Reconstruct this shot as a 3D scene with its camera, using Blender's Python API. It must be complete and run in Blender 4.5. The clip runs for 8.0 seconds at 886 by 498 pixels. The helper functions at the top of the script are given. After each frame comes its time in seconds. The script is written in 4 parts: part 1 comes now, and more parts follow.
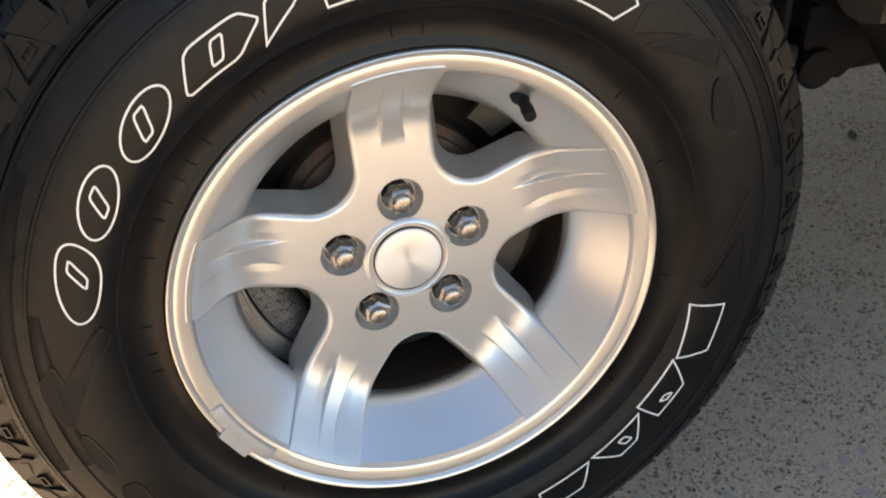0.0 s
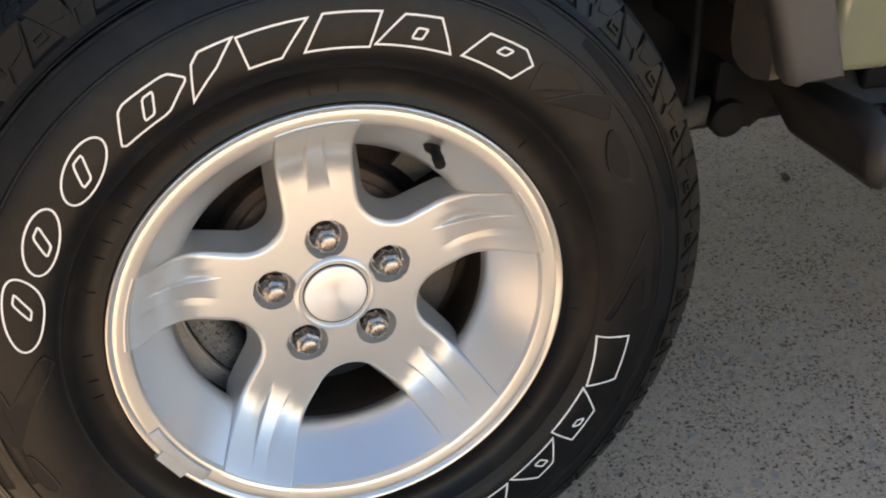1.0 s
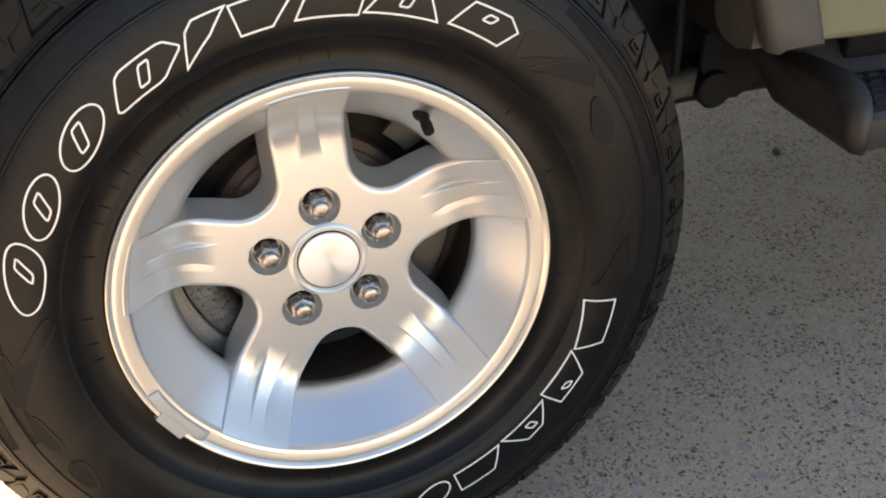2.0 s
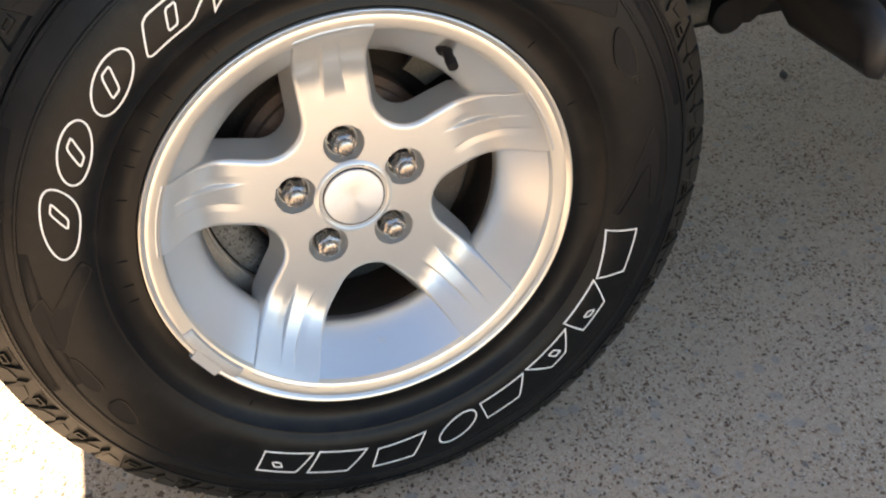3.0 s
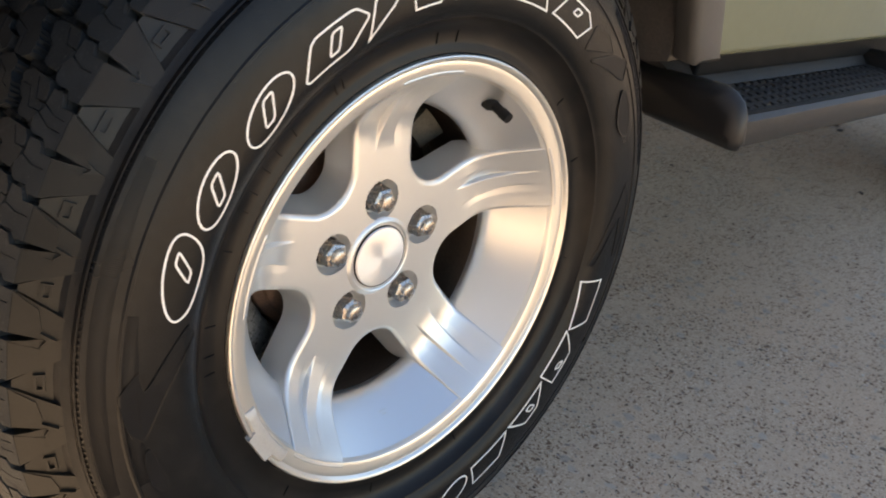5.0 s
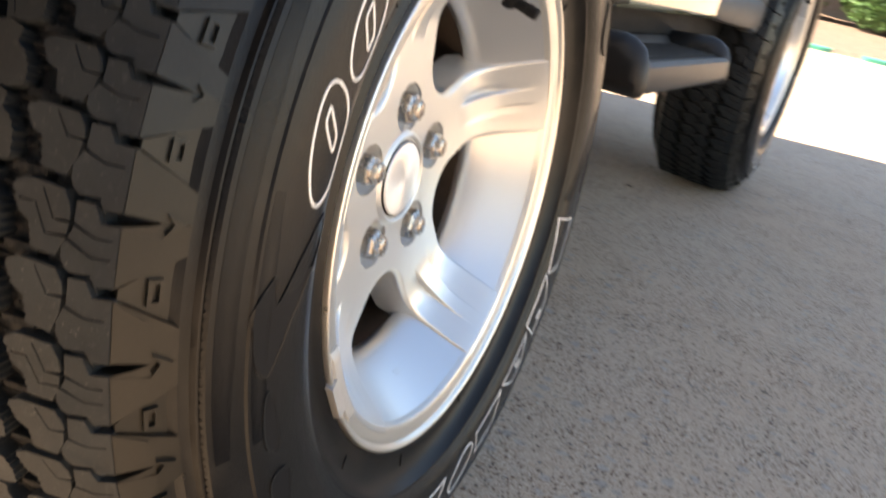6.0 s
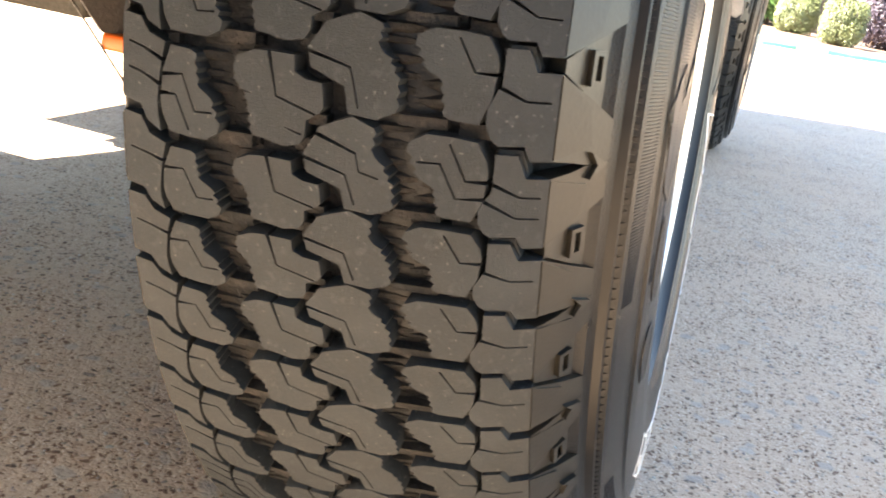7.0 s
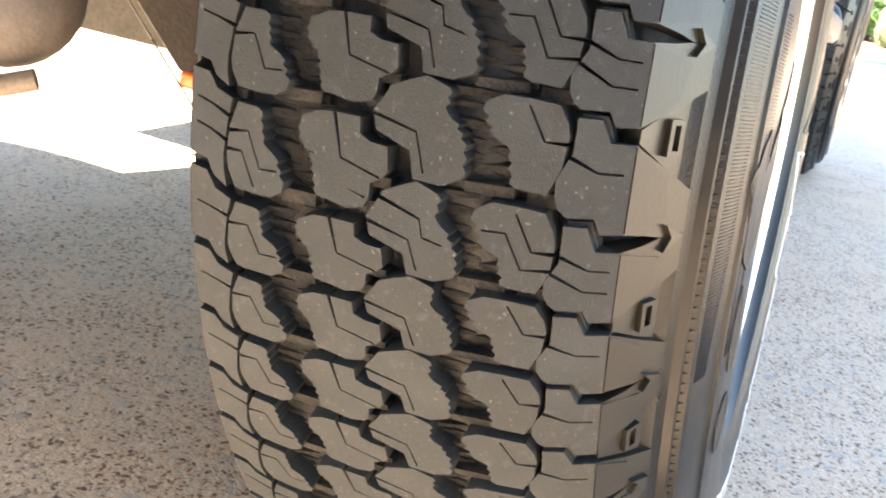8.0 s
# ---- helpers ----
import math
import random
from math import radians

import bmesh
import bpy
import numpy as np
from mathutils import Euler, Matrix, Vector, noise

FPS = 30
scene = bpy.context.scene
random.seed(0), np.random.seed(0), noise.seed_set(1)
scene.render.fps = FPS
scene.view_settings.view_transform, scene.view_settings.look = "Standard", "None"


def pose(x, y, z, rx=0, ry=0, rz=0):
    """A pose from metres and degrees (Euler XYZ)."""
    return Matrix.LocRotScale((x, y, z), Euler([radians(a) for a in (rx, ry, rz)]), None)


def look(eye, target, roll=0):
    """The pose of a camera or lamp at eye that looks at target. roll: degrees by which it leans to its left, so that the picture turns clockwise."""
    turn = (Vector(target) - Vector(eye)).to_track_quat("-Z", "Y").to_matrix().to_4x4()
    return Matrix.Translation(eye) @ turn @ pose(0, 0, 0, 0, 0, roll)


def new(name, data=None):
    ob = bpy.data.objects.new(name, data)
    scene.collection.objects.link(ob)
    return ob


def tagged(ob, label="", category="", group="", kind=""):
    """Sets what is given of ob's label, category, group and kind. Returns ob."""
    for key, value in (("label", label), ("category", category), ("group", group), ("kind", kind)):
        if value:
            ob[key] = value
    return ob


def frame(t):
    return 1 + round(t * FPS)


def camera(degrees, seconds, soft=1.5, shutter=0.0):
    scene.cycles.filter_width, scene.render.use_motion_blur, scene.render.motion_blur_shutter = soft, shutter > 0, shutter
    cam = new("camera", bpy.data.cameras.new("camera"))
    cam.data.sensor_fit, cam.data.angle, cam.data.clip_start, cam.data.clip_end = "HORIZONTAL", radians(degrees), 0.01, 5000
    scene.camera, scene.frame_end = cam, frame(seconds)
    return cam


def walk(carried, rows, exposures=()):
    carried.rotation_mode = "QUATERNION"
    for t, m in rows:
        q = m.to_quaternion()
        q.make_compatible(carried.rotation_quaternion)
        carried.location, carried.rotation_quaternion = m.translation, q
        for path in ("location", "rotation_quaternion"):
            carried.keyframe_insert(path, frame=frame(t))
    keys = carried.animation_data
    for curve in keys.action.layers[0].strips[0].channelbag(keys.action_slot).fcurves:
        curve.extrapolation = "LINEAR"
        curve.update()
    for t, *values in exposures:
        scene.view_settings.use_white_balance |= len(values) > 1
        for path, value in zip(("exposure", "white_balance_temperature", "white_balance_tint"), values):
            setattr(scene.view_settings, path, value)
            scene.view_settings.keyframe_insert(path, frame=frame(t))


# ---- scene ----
cam = camera(48.3, 8.0, soft=1.95, shutter=0.3)
PATH = [
    (0, (-0.161, -0.65, 0.823), (0.3, 0.922, -0.324), -3.0),
    (0.5, (-0.144, -0.687, 0.832), (0.296, 0.936, -0.249), -2.4),
    (1, (-0.126, -0.726, 0.861), (0.379, 0.877, -0.223), -2.3),
    (1.2, (-0.121, -0.733, 0.866), (0.377, 0.873, -0.217), -2.7),
    (2.3, (-0.137, -0.76, 0.856), (0.368, 0.821, -0.261), -3.0),
    (2.5, (-0.147, -0.752, 0.865), (0.344, 0.825, -0.263), -4.2),
    (3, (-0.155, -0.753, 0.87), (0.321, 0.754, -0.355), -4.1),
    (3.5, (-0.154, -0.757, 0.875), (0.359, 0.71, -0.384), -3.9),
    (4, (-0.207, -0.734, 0.86), (0.388, 0.738, -0.358), -1.7),
    (4.5, (-0.395, -0.659, 0.837), (0.648, 0.718, -0.17), 2.2),
    (4.7, (-0.48, -0.618, 0.814), (0.708, 0.659, -0.164), 5.6),
    (5.8, (-0.653, -0.324, 0.62), (1.048, 0.437, -0.107), 13.7),
    (6, (-0.673, -0.279, 0.561), (1.102, 0.341, -0.12), 13.6),
    (6.2, (-0.688, -0.224, 0.508), (1.15, 0.217, -0.145), 13.1),
    (6.5, (-0.688, -0.14, 0.439), (1.175, 0.325, -0.118), 12.2),
    (7, (-0.696, -0.074, 0.398), (1.161, 0.374, -0.194), 9.6),
    (7.5, (-0.684, -0.062, 0.405), (1.162, 0.415, -0.199), 9.7),
    (8, (-0.678, -0.072, 0.416), (1.132, 0.536, -0.187), 10.0),
]
EXPOSURES = [(0, 2.46, 7800, 12), (1, 2.50, 7850, 12), (3, 2.68, 7900, 12), (4.7, 2.62, 7850, 12), (6, 2.80, 7950, 13), (6.5, 3.10, 7850, 14), (7, 4.02, 7350, 10), (8, 4.54, 7150, 9)]
walk(cam, [(t, look(eye, target, roll)) for t, eye, target, roll in PATH], EXPOSURES)

# ---------------------------------------------------------------- light
world = bpy.data.worlds.new("sky")
scene.world = world
world.use_nodes = True
wn = world.node_tree.nodes
sky = wn.new("ShaderNodeTexSky")
sky.sky_type = "NISHITA"
sky.sun_disc = False
sky.ozone_density = 1.7
sky.dust_density = 0.2
SUN = Vector((-0.38, 1.09, 1.0)).normalized()   # towards the sun
sky.sun_elevation = math.asin(SUN.z)
sky.sun_rotation = math.atan2(SUN.x, SUN.y)
world.node_tree.links.new(sky.outputs[0], wn["Background"].inputs[0])
wn["Background"].inputs[1].default_value = 0.08
sun = new("sun", bpy.data.lights.new("sun", "SUN"))
sun.data.energy = 5.0
sun.data.angle = radians(0.53)
sun.data.color = (1.0, 0.95, 0.87)
sun.matrix_world = look(SUN * 30, (0, 0, 0))


# ---------------------------------------------------------------- materials
def material(name, colour, rough=0.5, metal=0.0, scale=40.0, vary=0.15, bump=0.0, bump_scale=None, coat=0.0, spots=None, aniso=0.0, gloss=0.5):
    """Principled surface with two scales of tone change, fine relief and, where wanted, specks of another colour."""
    m = bpy.data.materials.new(name)
    m.use_nodes = True
    nt = m.node_tree
    n, l = nt.nodes, nt.links
    b = n["Principled BSDF"]
    tc = n.new("ShaderNodeTexCoord")
    b.inputs["Metallic"].default_value = metal
    b.inputs["Coat Weight"].default_value = coat
    b.inputs["Specular IOR Level"].default_value = gloss
    b.inputs["Anisotropic"].default_value = aniso
    big = n.new("ShaderNodeTexNoise")
    big.inputs["Scale"].default_value = scale
    big.inputs["Detail"].default_value = 3
    small = n.new("ShaderNodeTexNoise")
    small.inputs["Scale"].default_value = scale * 9
    small.inputs["Detail"].default_value = 2
    l.new(tc.outputs["Object"], big.inputs["Vector"])
    l.new(tc.outputs["Object"], small.inputs["Vector"])
    add = n.new("ShaderNodeMath")
    l.new(big.outputs["Fac"], add.inputs[0])
    l.new(small.outputs["Fac"], add.inputs[1])
    ramp = n.new("ShaderNodeMapRange")
    ramp.inputs["From Min"].default_value, ramp.inputs["From Max"].default_value = 0.6, 1.4
    ramp.inputs["To Min"].default_value, ramp.inputs["To Max"].default_value = 1 - vary, 1 + vary
    l.new(add.outputs[0], ramp.inputs["Value"])
    mul = n.new("ShaderNodeVectorMath")
    mul.operation = "SCALE"
    mul.inputs[0].default_value = colour
    l.new(ramp.outputs[0], mul.inputs["Scale"])
    out = mul.outputs[0]
    if spots:
        for sscale, lo, hi, col in spots:
            sp = n.new("ShaderNodeTexNoise")
            sp.inputs["Scale"].default_value = sscale
            sp.inputs["Detail"].default_value = 2
            l.new(tc.outputs["Object"], sp.inputs["Vector"])
            mr = n.new("ShaderNodeMapRange")
            mr.inputs["From Min"].default_value, mr.inputs["From Max"].default_value = lo, hi
            l.new(sp.outputs["Fac"], mr.inputs["Value"])
            mx = n.new("ShaderNodeMix")
            mx.data_type = "RGBA"
            l.new(mr.outputs[0], mx.inputs[0])
            l.new(out, mx.inputs[6])
            mx.inputs[7].default_value = (*col, 1)
            out = mx.outputs[2]
    l.new(out, b.inputs["Base Color"])
    rr = n.new("ShaderNodeMapRange")
    rr.inputs["To Min"].default_value, rr.inputs["To Max"].default_value = rough * 0.85, min(1, rough * 1.15)
    l.new(big.outputs["Fac"], rr.inputs["Value"])
    l.new(rr.outputs[0], b.inputs["Roughness"])
    if bump:
        bp = n.new("ShaderNodeBump")
        bp.inputs["Strength"].default_value = 1.0
        bp.inputs["Distance"].default_value = bump
        bn = n.new("ShaderNodeTexNoise")
        bn.inputs["Scale"].default_value = bump_scale or scale * 9
        bn.inputs["Detail"].default_value = 3
        l.new(tc.outputs["Object"], bn.inputs["Vector"])
        l.new(bn.outputs["Fac"], bp.inputs["Height"])
        l.new(bp.outputs[0], b.inputs["Normal"])
    return m


RUBBER = material("sidewall rubber", (0.0052, 0.0056, 0.0061), 0.29, scale=14, vary=0.35, bump=0.0003, bump_scale=900, spots=[(45, 0.55, 0.8, (0.0118, 0.0113, 0.0106))], gloss=0.20)
BEAD = material("black shiny rubber", (0.0046, 0.0044, 0.0044), 0.36, scale=20, vary=0.3, spots=[(30, 0.5, 0.75, (0.012, 0.0102, 0.0088))], gloss=0.22)
TREAD = material("tread rubber", (0.0080, 0.0106, 0.0126), 0.72, scale=60, vary=0.26, bump=0.00030, bump_scale=1500, spots=[(25, 0.5, 0.8, (0.0135, 0.0172, 0.0198)), (230, 0.60, 0.72, (0.0165, 0.0200, 0.0220)), (480, 0.68, 0.75, (0.060, 0.064, 0.062))], gloss=0.35)
GROOVE = material("dusty groove rubber", (0.0095, 0.0095, 0.0094), 0.85, scale=90, vary=0.4, bump=0.0012, bump_scale=420, spots=[(70, 0.46, 0.68, (0.0215, 0.0185, 0.0158))], gloss=0.25)
SHOULDER = material("dusty shoulder rubber", (0.0116, 0.0102, 0.0078), 0.36, scale=40, vary=0.2, bump=0.00008, bump_scale=500, gloss=0.26, spots=[(18, 0.5, 0.75, (0.0140, 0.0130, 0.0104))])
WHITE = material("raised white rubber", (0.78, 0.77, 0.73), 0.6, scale=60, vary=0.06)
ALLOY = material("silver painted alloy", (0.61, 0.612, 0.600), 0.33, metal=0.70, scale=120, vary=0.012, coat=0.0, bump=0.00003, bump_scale=3000)
BARREL = material("silver painted alloy barrel", (0.645, 0.652, 0.652), 0.32, metal=0.90, scale=120, vary=0.006)
MACHINED = material("machined alloy lip", (0.74, 0.715, 0.66), 0.30, metal=0.85, scale=50, vary=0.012, spots=[(300, 0.765, 0.79, (0.2, 0.19, 0.18))])
CHROME = material("chrome", (0.37, 0.345, 0.325), 0.27, metal=1.0, scale=300, vary=0.12)
CAP = material("brushed cap metal", (0.84, 0.825, 0.80), 0.34, metal=0.65, scale=40, vary=0.03, aniso=0.9)
tan = CAP.node_tree.nodes.new("ShaderNodeTangent")
tan.direction_type, tan.axis = "RADIAL", "Y"
CAP.node_tree.links.new(tan.outputs[0], CAP.node_tree.nodes["Principled BSDF"].inputs["Tangent"])
HATCH = material("ribbed sidewall rubber", (0.0056, 0.0060, 0.0070), 0.42, scale=30, vary=0.3, gloss=0.16)
DARK = material("black plastic", (0.0045, 0.0045, 0.005), 0.70, scale=30, vary=0.2, bump=0.0003, bump_scale=800, gloss=0.22)
RUST = material("rusty cast iron", (0.125, 0.072, 0.047), 0.75, scale=40, vary=0.4, bump=0.0006, bump_scale=300)
STEEL = material("dull grey steel", (0.15, 0.143, 0.132), 0.6, metal=0.4, scale=120, vary=0.3, bump=0.0005, bump_scale=500, spots=[(320, 0.56, 0.64, (0.045, 0.038, 0.032)), (420, 0.66, 0.72, (0.34, 0.32, 0.29))])
BRAKE_BROWN = material("dark brown brake metal", (0.024, 0.016, 0.011), 0.8, scale=40, vary=0.4, gloss=0.2)
# dusty tan of the inner rim, lightened where light reaches it
LIT_RIM = material("tan dusty rim, painted as lit", (0.44, 0.37, 0.295), 0.6, metal=0.1, scale=50, vary=0.2)
KNUCKLE = material("dusty brown cast iron", (0.150, 0.112, 0.082), 0.65, scale=60, vary=0.3, bump=0.0004, bump_scale=250)
# dusty inner rim, its brown darkened to carry the shade behind the spokes
RIM_DUST_SHADE = material("brown dust and painted shade on the inner rim", (0.062, 0.045, 0.033), 0.7, scale=40, vary=0.35, gloss=0.25)
WEIGHT = material("dull zinc", (0.42, 0.41, 0.39), 0.5, metal=0.3, scale=60, vary=0.1)
FLARE = material("grey moulded plastic", (0.053, 0.049, 0.045), 0.5, scale=40, vary=0.08, bump=0.0003, bump_scale=1200)
PAINT = material("light khaki car paint", (0.185, 0.183, 0.112), 0.12, scale=8, vary=0.03, coat=1.0)
STEP = material("step plastic", (0.034, 0.032, 0.031), 0.45, scale=50, vary=0.25, bump=0.0004, bump_scale=700, gloss=0.35)
CAP_PLASTIC = material("smooth black plastic", (0.0145, 0.0138, 0.0140), 0.42, scale=50, vary=0.2, bump=0.0002, bump_scale=700, gloss=0.4)
PAD = material("dusty ribbed rubber", (0.026, 0.0235, 0.0235), 0.55, scale=50, vary=0.3, gloss=0.4)
GRIME = material("grimy painted steel", (0.075, 0.068, 0.055), 0.7, scale=35, vary=0.35, bump=0.0005, bump_scale=300, gloss=0.3)
TURQUOISE = material("turquoise plastic edging", (0.045, 0.25, 0.165), 0.6, scale=3, vary=0.2)
WHITE_PAINT = material("white painted metal", (0.75, 0.75, 0.73), 0.4, scale=5, vary=0.05)
DUST = material("dusty brown-grey plastic", (0.070, 0.059, 0.050), 0.7, scale=30, vary=0.3, bump=0.0004, bump_scale=500)
BARK = material("weathered dark bark", (0.055, 0.043, 0.037), 0.85, scale=60, vary=0.4, bump=0.0006, bump_scale=300)
ORANGE = material("orange reflector plastic", (0.75, 0.14, 0.02), 0.3, scale=50, vary=0.05)


def concrete_material():
    """Exposed aggregate: pebbles of two sizes in cement, with pits, single dark stones and broad stains."""
    m = bpy.data.materials.new("exposed aggregate concrete")
    m.use_nodes = True
    n, l = m.node_tree.nodes, m.node_tree.links
    b = n["Principled BSDF"]
    tc = n.new("ShaderNodeTexCoord")
    warp = n.new("ShaderNodeTexNoise")
    warp.inputs["Scale"].default_value = 60
    l.new(tc.outputs["Object"], warp.inputs["Vector"])
    mad = n.new("ShaderNodeVectorMath")
    mad.operation = "MULTIPLY_ADD"
    mad.inputs[1].default_value = (0.016, 0.016, 0.016)
    l.new(warp.outputs["Color"], mad.inputs[0])
    l.new(tc.outputs["Object"], mad.inputs[2])

    def mix(fac, a, bcol):
        x = n.new("ShaderNodeMix")
        x.data_type = "RGBA"
        l.new(fac, x.inputs[0])
        if isinstance(a, tuple):
            x.inputs[6].default_value = (*a, 1)
        else:
            l.new(a, x.inputs[6])
        if isinstance(bcol, tuple):
            x.inputs[7].default_value = (*bcol, 1)
        else:
            l.new(bcol, x.inputs[7])
        return x.outputs[2]

    def cells(scale, stops):
        v = n.new("ShaderNodeTexVoronoi")
        v.inputs["Scale"].default_value = scale
        l.new(mad.outputs[0], v.inputs["Vector"])
        sep = n.new("ShaderNodeSeparateColor")
        l.new(v.outputs["Color"], sep.inputs[0])
        r = n.new("ShaderNodeValToRGB")
        r.color_ramp.interpolation = "CONSTANT"
        r.color_ramp.elements[0].position, r.color_ramp.elements[0].color = 0, (*stops[0][1], 1)
        r.color_ramp.elements[1].position, r.color_ramp.elements[1].color = stops[1][0], (*stops[1][1], 1)
        for p, c in stops[2:]:
            e = r.color_ramp.elements.new(p)
            e.color = (*c, 1)
        l.new(sep.outputs[0], r.inputs[0])
        return v, sep, r.outputs[0]

    def ranged(value, lo, hi, a=0.0, c=1.0):
        mr = n.new("ShaderNodeMapRange")
        mr.inputs["From Min"].default_value, mr.inputs["From Max"].default_value = lo, hi
        mr.inputs["To Min"].default_value, mr.inputs["To Max"].default_value = a, c
        l.new(value, mr.inputs["Value"])
        return mr.outputs[0]

    v1, s1, c1 = cells(105, [(0, (0.33, 0.30, 0.262)), (0.22, (0.40, 0.36, 0.312)), (0.42, (0.30, 0.282, 0.262)), (0.58, (0.45, 0.41, 0.358)), (0.74, (0.36, 0.295, 0.228)), (0.86, (0.26, 0.232, 0.205)), (0.93, (0.26, 0.17, 0.112)), (0.965, (0.10, 0.08, 0.066))])
    v2, s2, c2 = cells(270, [(0, (0.34, 0.305, 0.265)), (0.30, (0.28, 0.25, 0.215)), (0.62, (0.40, 0.365, 0.32)), (0.80, (0.22, 0.165, 0.12)), (0.90, (0.11, 0.08, 0.06)), (0.97, (0.48, 0.45, 0.40))])
    col = mix(ranged(v1.outputs["Distance"], 0.42, 0.52), c1, c2)
    even = n.new("ShaderNodeValue")
    even.outputs[0].default_value = 0.42
    col = mix(even.outputs[0], col, (0.500, 0.408, 0.328))
    # broad stains and wear
    st = n.new("ShaderNodeTexNoise")
    st.inputs["Scale"].default_value = 1.7
    st.inputs["Detail"].default_value = 5
    l.new(tc.outputs["Object"], st.inputs["Vector"])
    br = n.new("ShaderNodeTexNoise")
    br.inputs["Scale"].default_value = 9
    br.inputs["Detail"].default_value = 4
    l.new(tc.outputs["Object"], br.inputs["Vector"])
    col = mix(ranged(st.outputs["Fac"], 0.36, 0.66, 0.05, 0.75), col, (0.430, 0.338, 0.262))
    col = mix(ranged(br.outputs["Fac"], 0.35, 0.75, 0.08, 0.38), col, (0.455, 0.377, 0.306))
    # small brown pits between the pebbles
    v4, s4, c4 = cells(140, [(0, (0.075, 0.052, 0.038)), (0.4, (0.14, 0.088, 0.058)), (0.75, (0.21, 0.14, 0.098))])
    pit = n.new("ShaderNodeMath")
    pit.operation = "MULTIPLY"
    l.new(ranged(v4.outputs["Distance"], 0.40, 0.26), pit.inputs[0])
    clump = n.new("ShaderNodeTexNoise")
    clump.inputs["Scale"].default_value = 11
    clump.inputs["Detail"].default_value = 3
    l.new(tc.outputs["Object"], clump.inputs["Vector"])
    odds = n.new("ShaderNodeMath")
    odds.operation = "MULTIPLY_ADD"
    odds.inputs[1].default_value = 0.9
    l.new(clump.outputs["Fac"], odds.inputs[0])
    l.new(s4.outputs[1], odds.inputs[2])
    l.new(ranged(odds.outputs[0], 1.16, 1.19), pit.inputs[1])
    col = mix(pit.outputs[0], col, c4)
    # irregular brown grit, thicker in clumps
    for gscale, lo, shade in ((205, 0.698, (0.17, 0.105, 0.07)), (115, 0.708, (0.13, 0.08, 0.055)), (320, 0.705, (0.22, 0.15, 0.105)), (260, 0.70, (0.52, 0.47, 0.41))):
        grit = n.new("ShaderNodeTexNoise")
        grit.inputs["Scale"].default_value = gscale
        grit.inputs["Detail"].default_value = 1.5
        l.new(tc.outputs["Object"], grit.inputs["Vector"])
        both = n.new("ShaderNodeMath")
        both.operation = "MULTIPLY_ADD"
        both.inputs[1].default_value = 0.22
        l.new(clump.outputs["Fac"], both.inputs[0])
        l.new(grit.outputs["Fac"], both.inputs[2])
        col = mix(ranged(both.outputs[0], lo + 0.045, lo + 0.085), col, shade)
    # soft blue-grey stones
    v5, s5, c5 = cells(42, [(0, (0.285, 0.275, 0.265)), (0.5, (0.34, 0.325, 0.31))])
    stone = n.new("ShaderNodeMath")
    stone.operation = "MULTIPLY"
    l.new(ranged(v5.outputs["Distance"], 0.36, 0.24, 0.0, 0.75), stone.inputs[0])
    l.new(ranged(s5.outputs[1], 0.70, 0.71), stone.inputs[1])
    col = mix(stone.outputs[0], col, c5)
    # single dark stones
    v3, s3, c3 = cells(26, [(0, (0.09, 0.075, 0.065)), (0.5, (0.18, 0.16, 0.15))])
    near = ranged(v3.outputs["Distance"], 0.16, 0.13)
    pick = ranged(s3.outputs[1], 0.90, 0.91)
    mul = n.new("ShaderNodeMath")
    mul.operation = "MULTIPLY"
    l.new(near, mul.inputs[0])
    l.new(pick, mul.inputs[1])
    col = mix(mul.outputs[0], col, c3)
    warm = n.new("ShaderNodeVectorMath")
    warm.operation = "MULTIPLY"
    warm.inputs[1].default_value = (1.11, 1.02, 0.915)
    l.new(col, warm.inputs[0])
    l.new(warm.outputs[0], b.inputs["Base Color"])
    b.inputs["Roughness"].default_value = 0.85
    h = n.new("ShaderNodeMath")
    l.new(v1.outputs["Distance"], h.inputs[0])
    l.new(v2.outputs["Distance"], h.inputs[1])
    bp = n.new("ShaderNodeBump")
    bp.invert = True
    bp.inputs["Distance"].default_value = 0.0011
    bp.inputs["Strength"].default_value = 0.8
    l.new(h.outputs[0], bp.inputs["Height"])
    l.new(bp.outputs[0], b.inputs["Normal"])
    return m


CONCRETE = concrete_material()
MULCH = material("wood mulch", (0.15, 0.100, 0.072), 0.95, scale=12, vary=0.4, bump=0.01, bump_scale=60)
UNSEEN_WALL = material("pale grey render", (0.46, 0.455, 0.45), 0.9, scale=2, vary=0.12, bump=0.003, bump_scale=60)
HOUSE = material("weathered house wall", (0.17, 0.14, 0.12), 0.9, scale=3, vary=0.25, bump=0.004, bump_scale=40)


def leaf_material(name, colour):
    m = material(name, colour, 0.5, scale=6, vary=0.35)
    m.node_tree.nodes["Principled BSDF"].inputs["Subsurface Weight"].default_value = 0.0
    return m


LEAF_GREEN = leaf_material("green leaves", (0.055, 0.12, 0.03))
LEAF_LIME = leaf_material("yellow-green leaves", (0.115, 0.135, 0.055))
LEAF_PURPLE = leaf_material("purple leaves", (0.062, 0.048, 0.070))


# ---------------------------------------------------------------- building tools
def part(name, bm, mat, parent=None, label="", smooth=35):
    me = bpy.data.meshes.new(name)
    bm.normal_update()
    bm.to_mesh(me)
    bm.free()
    for mm in (mat if isinstance(mat, (list, tuple)) else [mat]):
        me.materials.append(mm)
    if smooth:
        me.shade_smooth()
        me.set_sharp_from_angle(angle=radians(smooth))
    ob = new(name, me)
    if parent is not None:
        ob.parent = parent
